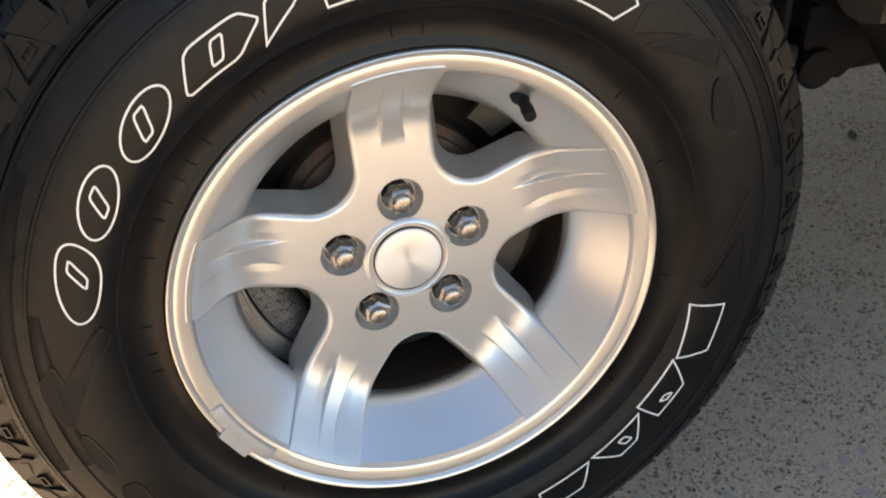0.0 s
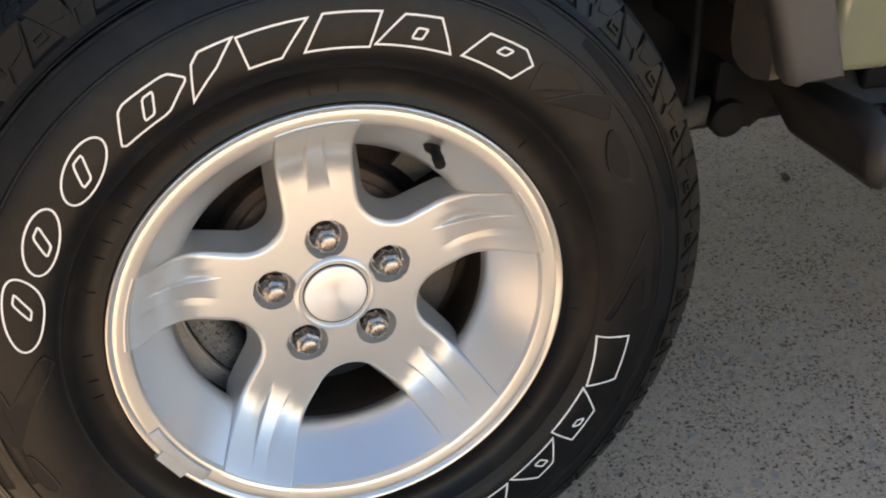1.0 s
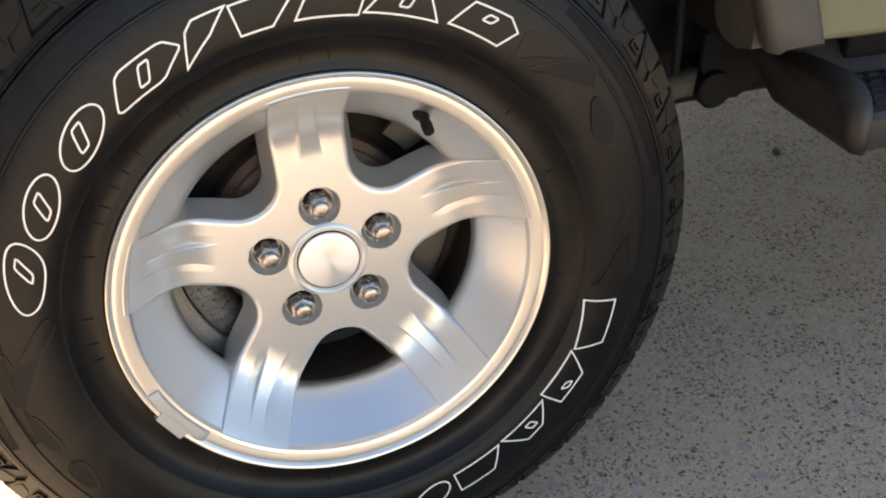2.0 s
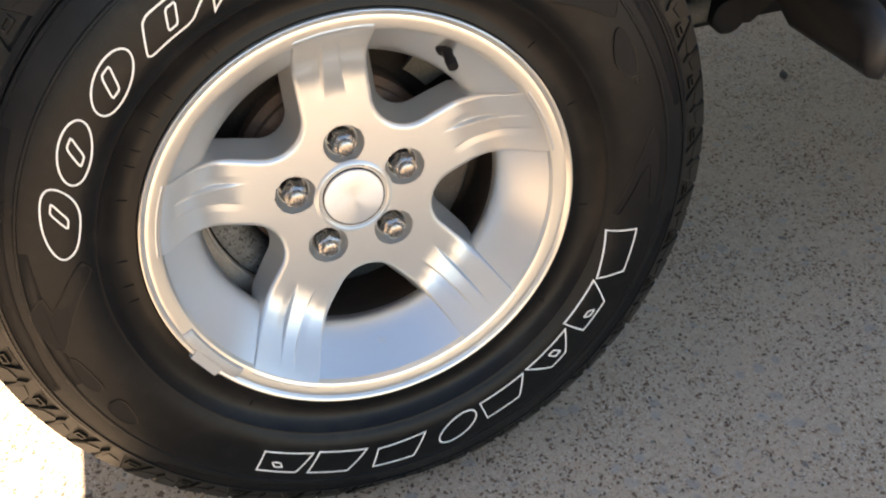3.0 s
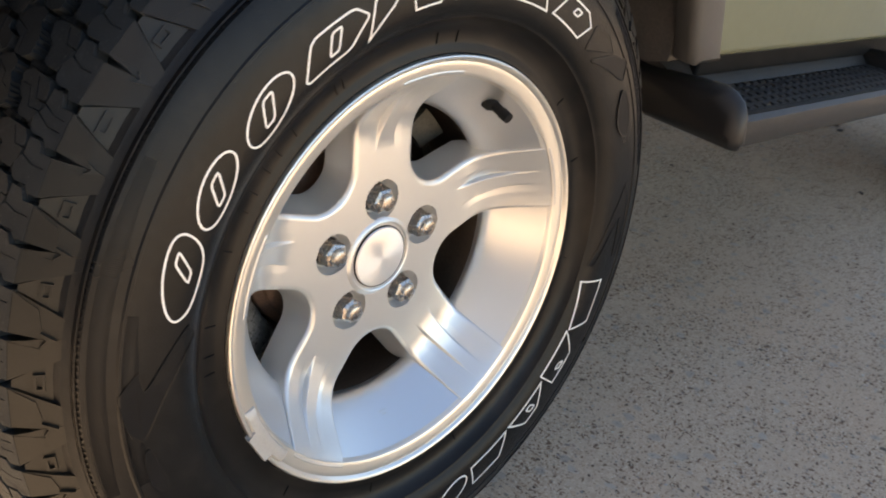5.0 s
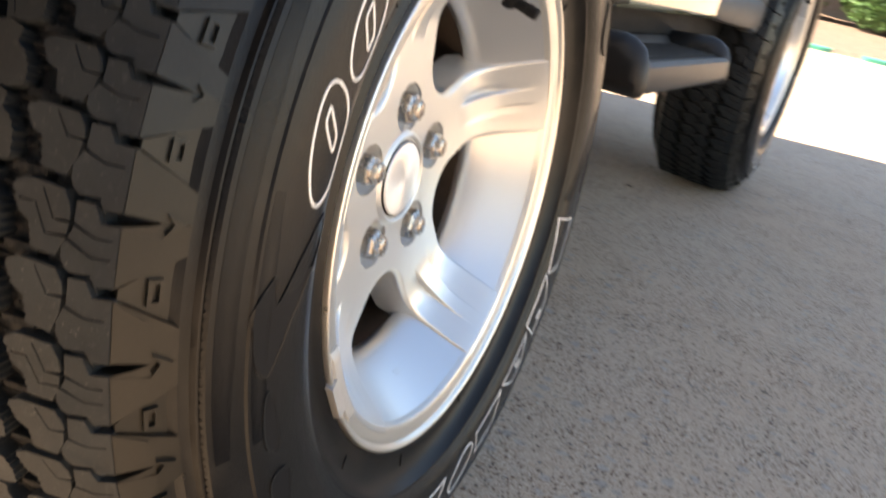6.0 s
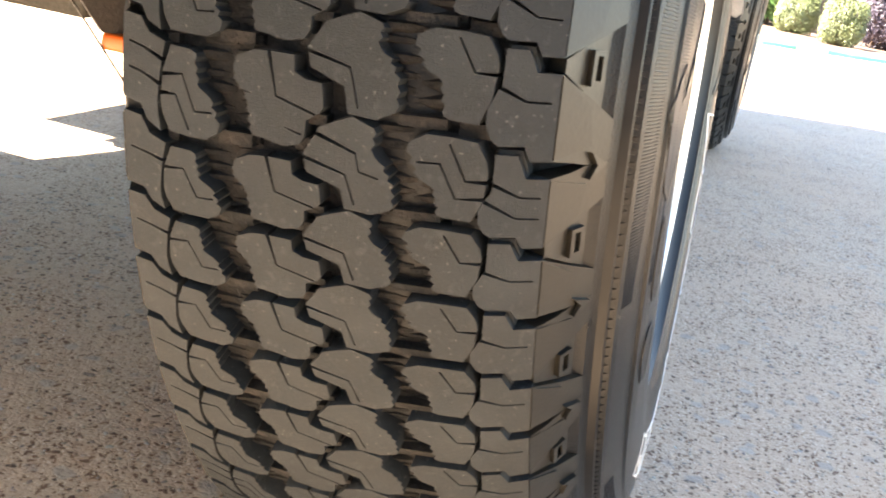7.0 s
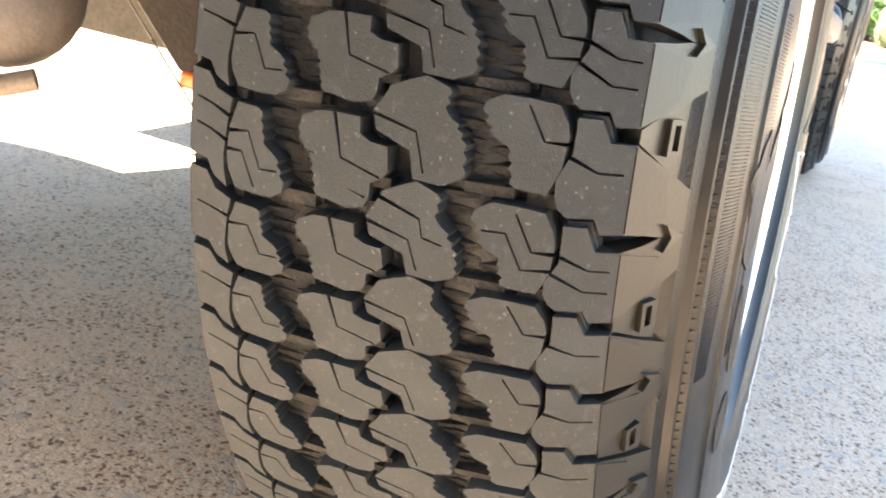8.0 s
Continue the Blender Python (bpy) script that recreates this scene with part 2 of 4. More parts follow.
    if label:
        tagged(ob, label)
    return ob


def revolve(bm, profile, segs=160, start=0.0, end=360.0, mat=0, squash=None):
    """Turns (radius, depth) pairs about the local y axis, angles from x towards z."""
    closed = abs(end - start) >= 360
    rings = []
    for i in range(segs + (0 if closed else 1)):
        a = radians(start + (end - start) * i / segs)
        ring = []
        for r, d in profile:
            co = Vector((r * math.cos(a), d, r * math.sin(a)))
            ring.append(bm.verts.new(squash(co) if squash else co))
        rings.append(ring)
    n = len(rings)
    for i in range(n if closed else n - 1):
        a, b = rings[i], rings[(i + 1) % n]
        for j in range(len(profile) - 1):
            f = bm.faces.new((a[j], b[j], b[j + 1], a[j + 1]))
            f.material_index = mat
    return rings


def prism(bm, low, high, mat=0):
    """A closed solid between two outlines of equal length."""
    a = [bm.verts.new(p) for p in low]
    b = [bm.verts.new(p) for p in high]
    n = len(a)
    fs = [bm.faces.new(b), bm.faces.new(a[::-1])]
    for i in range(n):
        fs.append(bm.faces.new((a[i], a[(i + 1) % n], b[(i + 1) % n], b[i])))
    for f in fs:
        f.material_index = mat
    return fs


def box(bm, lo, hi, bevel=0.0, m=None, mat=0):
    g = bmesh.ops.create_cube(bm, size=1.0)
    for v in g["verts"]:
        v.co = Vector([lo[k] + (v.co[k] + 0.5) * (hi[k] - lo[k]) for k in range(3)])
    fs = {f for v in g["verts"] for f in v.link_faces}
    if bevel:
        es = list({e for v in g["verts"] for e in v.link_edges})
        r = bmesh.ops.bevel(bm, geom=es, offset=bevel, segments=3, affect="EDGES", profile=0.5)
        fs |= set(r["faces"])
    vs = {v for f in fs if f.is_valid for v in f.verts}
    for f in fs:
        if f.is_valid:
            f.material_index = mat
    if m is not None:
        for v in vs:
            v.co = m @ v.co
    return vs


def sweep(bm, section, path, closed=True, mat=0):
    """Lofts a list of outlines (already in 3D); caps the ends."""
    rings = [[bm.verts.new(p) for p in s] for s in path]
    k = len(rings[0])
    for a, b in zip(rings, rings[1:]):
        for j in range(k if closed else k - 1):
            bm.faces.new((a[j], a[(j + 1) % k], b[(j + 1) % k], b[j])).material_index = mat
    if closed and section:
        bm.faces.new(rings[0][::-1]).material_index = mat
        bm.faces.new(rings[-1]).material_index = mat
    return rings


def tube(bm, points, radius, segs=14, mat=0):
    pts = [Vector(p) for p in points]
    rings = []
    for i, p in enumerate(pts):
        d = (pts[min(i + 1, len(pts) - 1)] - pts[max(i - 1, 0)]).normalized()
        up = Vector((0, 0, 1)) if abs(d.z) < 0.9 else Vector((1, 0, 0))
        s = d.cross(up).normalized()
        u = s.cross(d)
        rr = radius[i] if isinstance(radius, (list, tuple)) else radius
        rings.append([p + (s * math.cos(2 * math.pi * k / segs) + u * math.sin(2 * math.pi * k / segs)) * rr for k in range(segs)])
    return sweep(bm, True, rings, mat=mat)


def curve(points, n=60, smooth=2):
    """Samples a polyline of (a, b) at n even steps of a, softened."""
    xs = np.linspace(points[0][0], points[-1][0], n)
    ys = np.interp(xs, [p[0] for p in points], [p[1] for p in points])
    for _ in range(smooth):
        ys[1:-1] = (ys[:-2] + 2 * ys[1:-1] + ys[2:]) / 4
    return list(zip(xs.tolist(), ys.tolist()))


# ---------------------------------------------------------------- ground
bm = bmesh.new()
bmesh.ops.create_grid(bm, x_segments=40, y_segments=40, size=120)
ground = tagged(part("ground", bm, CONCRETE, smooth=0), "speckled exposed-aggregate concrete driveway", "driveway", kind="structure")

def pebble_material():
    m = bpy.data.materials.new("aggregate pebbles")
    m.use_nodes = True
    n, l = m.node_tree.nodes, m.node_tree.links
    geo = n.new("ShaderNodeNewGeometry")
    ramp = n.new("ShaderNodeValToRGB")
    ramp.color_ramp.interpolation = "CONSTANT"
    tones = [(0.33, 0.275, 0.22), (0.43, 0.36, 0.285), (0.29, 0.245, 0.20), (0.21, 0.135, 0.092), (0.36, 0.26, 0.19), (0.15, 0.096, 0.066), (0.44, 0.41, 0.37), (0.26, 0.228, 0.195), (0.60, 0.56, 0.50), (0.16, 0.092, 0.060)]
    places = (0.0, 0.18, 0.34, 0.48, 0.60, 0.72, 0.79, 0.86, 0.935, 0.96)
    for k, (p, c) in enumerate(zip(places, tones)):
        e = ramp.color_ramp.elements[k] if k < 2 else ramp.color_ramp.elements.new(p)
        e.position, e.color = p, (*c, 1)
    l.new(geo.outputs["Random Per Island"], ramp.inputs[0])
    b = n["Principled BSDF"]
    tc = n.new("ShaderNodeTexCoord")
    grain = n.new("ShaderNodeTexNoise")
    grain.inputs["Scale"].default_value = 600
    l.new(tc.outputs["Object"], grain.inputs["Vector"])
    mul = n.new("ShaderNodeMix")
    mul.data_type, mul.blend_type = "RGBA", "MULTIPLY"
    mul.inputs[0].default_value = 0.5
    l.new(ramp.outputs[0], mul.inputs[6])
    l.new(grain.outputs["Color"], mul.inputs[7])
    l.new(mul.outputs[2], b.inputs["Base Color"])
    b.inputs["Roughness"].default_value = 0.75
    return m


def pebbles(patches):
    """Half-buried stones of the exposed aggregate: (x from, to, y from, to, count, size)."""
    rg = random.Random(11)
    verts, faces = [], []
    for x0, x1, y0, y1, count, size in patches:
        for _ in range(count):
            x, y = rg.uniform(x0, x1), rg.uniform(y0, y1)
            if noise.noise(Vector((x * 9, y * 9, 3))) + rg.uniform(-0.5, 0.6) < 0:
                continue
            r = size * rg.uniform(0.45, 1.0) ** 1.6 * 1.5
            turn, long = rg.uniform(0, 6.28), rg.uniform(1.0, 1.7)
            top = r * rg.uniform(0.12, 0.24)
            n = rg.choice((5, 6, 7))
            base = len(verts)
            jit = [rg.uniform(0.75, 1.15) for _ in range(n)]
            for ring, h in ((1.0, -0.0006), (0.68, top)):
                for k in range(n):
                    a = 2 * math.pi * k / n
                    px, py = r * ring * jit[k] * long * math.cos(a), r * ring * jit[k] * math.sin(a)
                    verts.append((x + px * math.cos(turn) - py * math.sin(turn), y + px * math.sin(turn) + py * math.cos(turn), h))
            for k in range(n):
                faces.append((base + k, base + (k + 1) % n, base + n + (k + 1) % n, base + n + k))
            faces.append(tuple(range(base + n, base + 2 * n)))
    me = bpy.data.meshes.new("pebbles")
    me.from_pydata(verts, [], faces)
    me.materials.append(pebble_material())
    me.shade_smooth()
    return tagged(new("pebbles", me), "small brown, grey and white stones set in the concrete", "pebbles", kind="stuff")


pebbles([(-0.55, 0.55, 0.10, 0.75, 9000, 0.0021), (-0.15, 0.9, -0.50, 0.25, 8500, 0.0017), (-0.6, -0.05, -0.45, 0.1, 2500, 0.0026), (0.5, 1.5, -0.9, 0.3, 3000, 0.0017)])

# ---------------------------------------------------------------- the car
car = tagged(new("car"), "light khaki off-road car with grey flares and alloy wheels", "car")

# front wheel: axis along local y (into the car), origin at the middle of the centre cap
AXIS = Vector((0.01798, 0.99738, -0.07010))
UP = Vector((0.00126, 0.07009, 0.99754))
HUB = Vector((0.0, 0.0, 0.345))
WM = Matrix.Translation(HUB) @ Matrix((AXIS.cross(UP), AXIS, UP)).transposed().to_4x4()
WMI = WM.inverted()
FACE = 0.0035           # depth of the hub face
PHASE = 91.9            # angle of the first spoke
T36 = math.tan(radians(36))
HALF = 0.0340           # half width of a spoke
FIL = 0.0326            # fillet between two spokes
TC = HALF + FIL
SC = TC / T36
S0 = 0.0807 * math.cos(radians(36))
SPOKE = curve([(0.0, FACE), (0.122, FACE), (0.134, 0.0005), (0.1475, -0.0080), (0.157, -0.0185), (0.167, -0.0315), (0.176, -0.0440), (0.180, -0.0488), (0.1865, -0.0530)], 187, 62)
SPX, SPY = [p[0] for p in SPOKE], [p[1] for p in SPOKE]
LUGS = 0.0556


def rest(co):
    """Presses what would sink below the ground flat on it."""
    w = WM @ co
    if w.z < 0.003:
        w.z = 0.003 + (w.z - 0.003) * 0.02
        return WMI @ w
    return co


BARREL_LINE = [(0.1440, 0.0160), (0.1428, 0.0120), (0.1431, 0.0085), (0.1443, 0.0042), (0.1472, -0.0015), (0.1545, -0.0112), (0.1620, -0.0212), (0.1700, -0.0318), (0.1765, -0.0405), (0.1797, -0.0450)]


def half_width(s):
    if s <= S0:
        return s * T36
    if s < SC:
        return TC - math.sqrt(max(0.0, FIL * FIL - (s - SC) ** 2))
    return HALF


def edge_distance(s, t):
    """From a point of a spoke's face to the nearest opening."""
    if s < SC:
        return math.hypot(s - SC, abs(t) - TC) - FIL
    return HALF - abs(t)


def smooth_step(x):
    x = min(1.0, max(0.0, x))
    return x * x * (3 - 2 * x)


def spoke_depth(s, t):
    d = float(np.interp(s, SPX, SPY))
    # raised tongue down the middle of the spoke, with two crescent-shaped walls
    k = (s - 0.103) / 0.073
    if 0 < k < 1:
        half = 0.0094 - 0.0036 * k
        rise = 0.0049 * math.sin(math.pi * k ** 0.9) ** 2.5
        d -= rise * smooth_step((half + 0.0018 - abs(t)) / 0.0026)
        # shallow hollow beside the tongue
        beside = (abs(t) - half - 0.0012) / 0.008
        if 0 < beside < 1:
            d += 0.0012 * math.sin(math.pi * k) * (1 - beside)
    if math.hypot(s - LUGS, t) < 0.0186:
        d += 0.026
    return d


def alloy_mesh():
    """Hub and five spokes: a pressed face with rounded edges and drafted flanks round the openings."""
    bm = bmesh.new()
    stations = sorted(set([0.0, 0.01, 0.02, 0.028] + [0.030 + 0.0012 * i for i in range(29)] + [S0] + [S0 + (SC - S0) * i / 20 for i in range(21)]
                          + [SC + (0.1852 - SC) * i / 70 for i in range(1, 71)]))
    cols = sorted({round(sg * c, 4) for sg in (-1, 1) for c in [i / 40 for i in range(41)] + [0.162, 0.187, 0.212, 0.237, 0.262, 0.287, 0.312, 0.965, 0.985]})
    last = len(cols) - 1
    for k in range(5):
        a = radians(PHASE + 72 * k)
        ca, sa = math.cos(a), math.sin(a)

        def place(s, t, d):
            if s > 0.115:
                w = min(1.0, (s - 0.115) / 0.03)
                s = s * (1 - w) + w * math.sqrt(max(1e-9, s * s - t * t))
            return bm.verts.new((s * ca - t * sa, d, s * sa + t * ca))

        rows = []
        for s in stations:
            h = half_width(s)
            rad = float(np.interp(s, [0.0, 0.11, 0.145, 0.165, 0.18], [0.0050, 0.0055, 0.0050, 0.0022, 0.0010]))
            row = []
            for c in cols:
                t = c * h
                d = spoke_depth(s, t)
                e = max(0.0, edge_distance(s, t))
                if e < rad:
                    d += rad - math.sqrt(max(0.0, rad * rad - (rad - e) ** 2))
                if s > 0.1832:
                    d += (s - 0.1832) * 1.1
                row.append(place(s, t, d))
            if s >= S0:
                slope = (half_width(s + 0.0004) - h) / 0.0004 if s < SC else 0.0
                ns, nt = -slope, 1.0
                if s - S0 < 1e-6:
                    ns, nt = math.cos(radians(36)), math.sin(radians(36))
                nl = math.hypot(ns, nt)
                ns, nt = ns / nl, nt / nl
                d0 = float(np.interp(s, SPX, SPY)) + rad
                rear = max(d0 + 0.004, float(np.interp(s, [0.06, 0.135, 0.155, 0.186], [0.0345, 0.030, 0.012, -0.030])))
                for sg in (-1, 1):
                    for f, w in ((0.10, 0.0004), (0.5, 0.0042), (1.0, 0.0086)):
                        w *= float(np.interp(s, [0.10, 0.14, 0.16], [1.0, 0.9, 0.3]))
                        row.append(place(s + ns * w, sg * (h + nt * w), d0 + (rear - d0) * f))
            rows.append(row)
        for a0, b0 in zip(rows, rows[1:]):
            for j in range(last):
                bm.faces.new((a0[j], a0[j + 1], b0[j + 1], b0[j]))
            if len(a0) > last + 1 and len(b0) > last + 1:
                for edge, first in ((0, last + 1), (last, last + 4)):
                    chain = [edge, first, first + 1, first + 2]
                    for p, q in zip(chain, chain[1:]):
                        bm.faces.new((a0[p], a0[q], b0[q], b0[p]))
    bmesh.ops.remove_doubles(bm, verts=bm.verts, dist=0.00005)
    bmesh.ops.recalc_face_normals(bm, faces=bm.faces)
    return bm


wheel = part("front_wheel", alloy_mesh(), ALLOY, car, "silver five-spoke alloy wheel with a machined lip", smooth=28)
wheel.matrix_basis = WM


def turned(name, profile, mat, label="", segs=200):
    bm = bmesh.new()
    revolve(bm, profile, segs)
    bmesh.ops.recalc_face_normals(bm, faces=bm.faces)
    return part(name, bm, mat, wheel, label, smooth=30)


turned("hub_ring", [(0.0385, FACE + 0.001), (0.0365, FACE - 0.0012), (0.034, FACE - 0.002), (0.0325, FACE - 0.0012), (0.0318, FACE + 0.003)], ALLOY, segs=90)
turned("rim_barrel", BARREL_LINE, BARREL, "silver painted inner barrel of the rim")
# rear of the barrel, with the shade inside put into its colour
turned("rim_inner", [(0.120, 0.160), (0.150, 0.150), (0.160, 0.110), (0.158, 0.05), (0.1442, 0.0165)], RIM_DUST_SHADE, "dusty inner rim, darkened for the shade inside")
turned("rim_lip", [(0.1786, -0.0436), (0.1797, -0.0462), (0.1801, -0.0478), (0.1807, -0.0487), (0.1818, -0.0492), (0.1840, -0.0497), (0.1870, -0.0503), (0.1895, -0.0508), (0.1922, -0.0511), (0.1930, -0.0509), (0.1937, -0.0516), (0.1946, -0.0531), (0.1960, -0.0541), (0.1973, -0.0544), (0.1983, -0.0539), (0.1988, -0.0526), (0.1987, -0.0480), (0.192, -0.030)],
       MACHINED, "bright machined outer lip of the rim")
for k in range(5):
    a = radians(PHASE + 72 * k)
    o = turned("nut_pocket", [(0.0216, FACE + 0.0006), (0.0209, FACE - 0.0001), (0.0200, FACE + 0.0006), (0.0190, FACE + 0.0024), (0.0172, FACE + 0.0062), (0.0156, FACE + 0.0094), (0.0147, FACE + 0.0104), (0.0143, FACE + 0.0100), (0.0138, FACE + 0.0103), (0.0135, FACE + 0.0120), (0.0133, FACE + 0.024), (0.0, FACE + 0.025)], ALLOY, segs=40)
    o.location = (LUGS * math.cos(a), 0, LUGS * math.sin(a))

# nuts
for k in range(5):
    a = radians(PHASE + 72 * k)
    bm = bmesh.new()
    hexa = lambda r, d, tw=0.0: [(r * math.cos(math.pi / 3 * i + tw), d, r * math.sin(math.pi / 3 * i + tw)) for i in range(6)]
    sweep(bm, True, [hexa(0.0124, 0.026), hexa(0.0124, 0.0016), hexa(0.0119, 0.0002), hexa(0.0098, -0.0010)])
    rings = [[(r * math.cos(2 * math.pi * i / 24), d, r * math.sin(2 * math.pi * i / 24)) for i in range(24)] for r, d in ((0.0094, 0.0020), (0.0092, -0.0008), (0.0082, -0.0014), (0.0078, -0.0046), (0.0071, -0.0060), (0.0056, -0.0067), (0.0032, -0.0070), (0.0010, -0.0071))]
    sweep(bm, True, rings)
    bmesh.ops.recalc_face_normals(bm, faces=bm.faces)
    nut = part("lug_nut", bm, CHROME, wheel, "bright chrome hexagonal nut", smooth=30)
    nut.matrix_basis = pose(LUGS * math.cos(a), 0, LUGS * math.sin(a), 0, 17 * k, 0)

bm = bmesh.new()
revolve(bm, [(0.0, -0.0005), (0.012, -0.0004), (0.024, 0.0002), (0.0278, 0.0008), (0.0288, 0.0018), (0.0290, 0.006)], 90)
bmesh.ops.remove_doubles(bm, verts=bm.verts, dist=0.00003)
part("centre_cap", bm, CAP, wheel, "round brushed metal centre cap")
bm = bmesh.new()
revolve(bm, [(0.0289, 0.004), (0.0291, 0.0022), (0.0297, 0.0018), (0.0300, 0.004)], 90)
part("cap_seal", bm, DARK, wheel)

# valve stem
bm = bmesh.new()
va = radians(56.8)
vb, vt = Vector((0.1675 * math.cos(va), -0.028, 0.1675 * math.sin(va))), Vector((0.1605 * math.cos(va - 0.02), -0.051, 0.1605 * math.sin(va - 0.02)))
tube(bm, [vb + (vb - vt) * 0.3, vb, vb.lerp(vt, 0.12), vb.lerp(vt, 0.2), vb.lerp(vt, 0.6), vb.lerp(vt, 0.62), vt], [0.008, 0.008, 0.0065, 0.0047, 0.0045, 0.0052, 0.0048])
part("valve_stem", bm, DARK, wheel, "black rubber valve stem")

# clip-on balance weight at the lip
bm = bmesh.new()
rings = []
for i in range(25):
    a = radians(-160 + 21.5 * i / 24)
    k = min(1.0, min(i, 24 - i) / 2.0 + 0.25)
    sec = [(0.1830, -0.0496), (0.1840, -0.0510 - 0.0022 * k), (0.188, -0.0515 - 0.0036 * k), (0.1932, -0.0514 - 0.0030 * k), (0.1950, -0.0512)]
    rings.append([(r * math.cos(a), d, r * math.sin(a)) for r, d in sec])
sweep(bm, True, rings)
a0, a1 = radians(-154), radians(-144)
prism(bm, [(r * math.cos(a), -0.0490, r * math.sin(a)) for r, a in ((0.192, a0), (0.2018, a0), (0.2018, a1), (0.192, a1))],
      [(r * math.cos(a), d, r * math.sin(a)) for r, a, d in ((0.192, a0, -0.0548), (0.2012, a0 + 0.01, -0.0560), (0.2012, a1 - 0.01, -0.0560), (0.192, a1, -0.0548))])
bmesh.ops.recalc_face_normals(bm, faces=bm.faces)
part("wheel_weight", bm, WEIGHT, wheel, "grey clip-on balance weight")

# brake seen through the openings
bm = bmesh.new()
revolve(bm, [(0.101, 0.080), (0.106, 0.084), (0.136, 0.084), (0.137, 0.087), (0.137, 0.104), (0.10, 0.106)], 90)
bmesh.ops.recalc_face_normals(bm, faces=bm.faces)
part("brake_disc", bm, BRAKE_BROWN, wheel, "dark brown brake disc")
bm = bmesh.new()
revolve(bm, [(0.045, 0.052), (0.088, 0.053), (0.0925, 0.055), (0.0935, 0.060), (0.0965, 0.062), (0.1005, 0.066), (0.1015, 0.072), (0.1015, 0.086)], 90)
bmesh.ops.recalc_face_normals(bm, faces=bm.faces)
part("disc_hat", bm, RUST, wheel, "rusty brown hat of the brake disc")
bm = bmesh.new()
cal = [(0.104, 0.066), (0.108, 0.056), (0.120, 0.050), (0.136, 0.051), (0.1395, 0.060), (0.1395, 0.11), (0.104, 0.11), (0.104, 0.066)]
rings = []
for i in range(61):
    a = radians(186 + 44 * i / 60)
    k = 1 - 0.35 * max(0, abs(i - 30) - 24) / 6
    ring = []
    for r, d in cal[:-1]:
        p = Vector((r * math.cos(a), d, r * math.sin(a)))
        w = 0.0016 * noise.noise(p * 180) + 0.002 * noise.noise(p * 60)
        ring.append((p.x * (1 + w * 4), 0.08 + (d - 0.08) * k + w, p.z * (1 + w * 4)))
    rings.append(ring)
sweep(bm, True, rings)
bmesh.ops.recalc_face_normals(bm, faces=bm.faces)
part("brake_caliper", bm, STEEL, wheel, "dirty grey cast brake caliper", smooth=50)
# added strip: the lit part of the inner rim, brightness in its colour
bm = bmesh.new()
rings = []
for i in range(25):
    a = radians(188 + 52 * i / 24)
    rings.append([(r * math.cos(a), d, r * math.sin(a)) for r, d in ((0.1385, 0.0500), (0.1390, 0.0470), (0.1402, 0.0462), (0.1412, 0.0478), (0.1560, 0.0485), (0.1560, 0.0540), (0.1385, 0.0540))])
sweep(bm, True, rings)
bmesh.ops.recalc_face_normals(bm, faces=bm.faces)
part("caliper_shield", bm, LIT_RIM, wheel, "pale curved strip painted as the lit, dusty inner rim")
bm = bmesh.new()
rings = []
for i in range(7):
    a = radians(36 + 15 * i / 6)
    rings.append([(r * math.cos(a), d, r * math.sin(a)) for r, d in ((0.118, 0.058), (0.1440, 0.050), (0.1440, 0.056), (0.118, 0.064))])
sweep(bm, True, rings)
bmesh.ops.recalc_face_normals(bm, faces=bm.faces)
part("brake_bracket", bm, GRIME, wheel, "grey steel bracket behind the rim")
bm = bmesh.new()
rings = []
for i in range(13):
    a = radians(-44 + 40 * i / 12)
    rings.append([(r * math.cos(a), d, r * math.sin(a)) for r, d in ((0.104, 0.070), (0.110, 0.066), (0.139, 0.070), (0.142, 0.074), (0.142, 0.080), (0.104, 0.080))])
sweep(bm, True, rings)
bmesh.ops.recalc_face_normals(bm, faces=bm.faces)
part("caliper_mount", bm, KNUCKLE, wheel, "brown dusty cast mount behind the spokes")
# cast mark in the barrel
bm = bmesh.new()
for k in range(2):
    a0, a1 = radians(-90.4 + 0.4 * k), radians(-87.6 - 0.3 * k)
    r0, d0 = 0.1582 + 0.0021 * k, -0.0161 - 0.0028 * k
    prism(bm, [((r0 + 0.001) * math.cos(a), d0 + 0.0004, (r0 + 0.001) * math.sin(a)) for a in (a0, a1)] + [((r0 + 0.0014) * math.cos(a), d0 - 0.0004, (r0 + 0.0014) * math.sin(a)) for a in (a1, a0)],
          [((r0 - 0.0006) * math.cos(a), d0 + 0.0002, (r0 - 0.0006) * math.sin(a)) for a in (a0, a1)] + [((r0 - 0.0002) * math.cos(a), d0 - 0.0006, (r0 - 0.0002) * math.sin(a)) for a in (a1, a0)])
bmesh.ops.recalc_face_normals(bm, faces=bm.faces)
part("cast_mark", bm, ALLOY, wheel, "tiny cast bars in the barrel", smooth=0)
bm = bmesh.new()
revolve(bm, [(0.05, 0.108), (0.12, 0.106), (0.128, 0.098), (0.154, 0.094), (0.154, 0.099), (0.05, 0.115)], 60)
part("dust_shield", bm, GRIME, wheel, "grimy brake dust shield")

# ---------------------------------------------------------------- tyre
bm = bmesh.new()
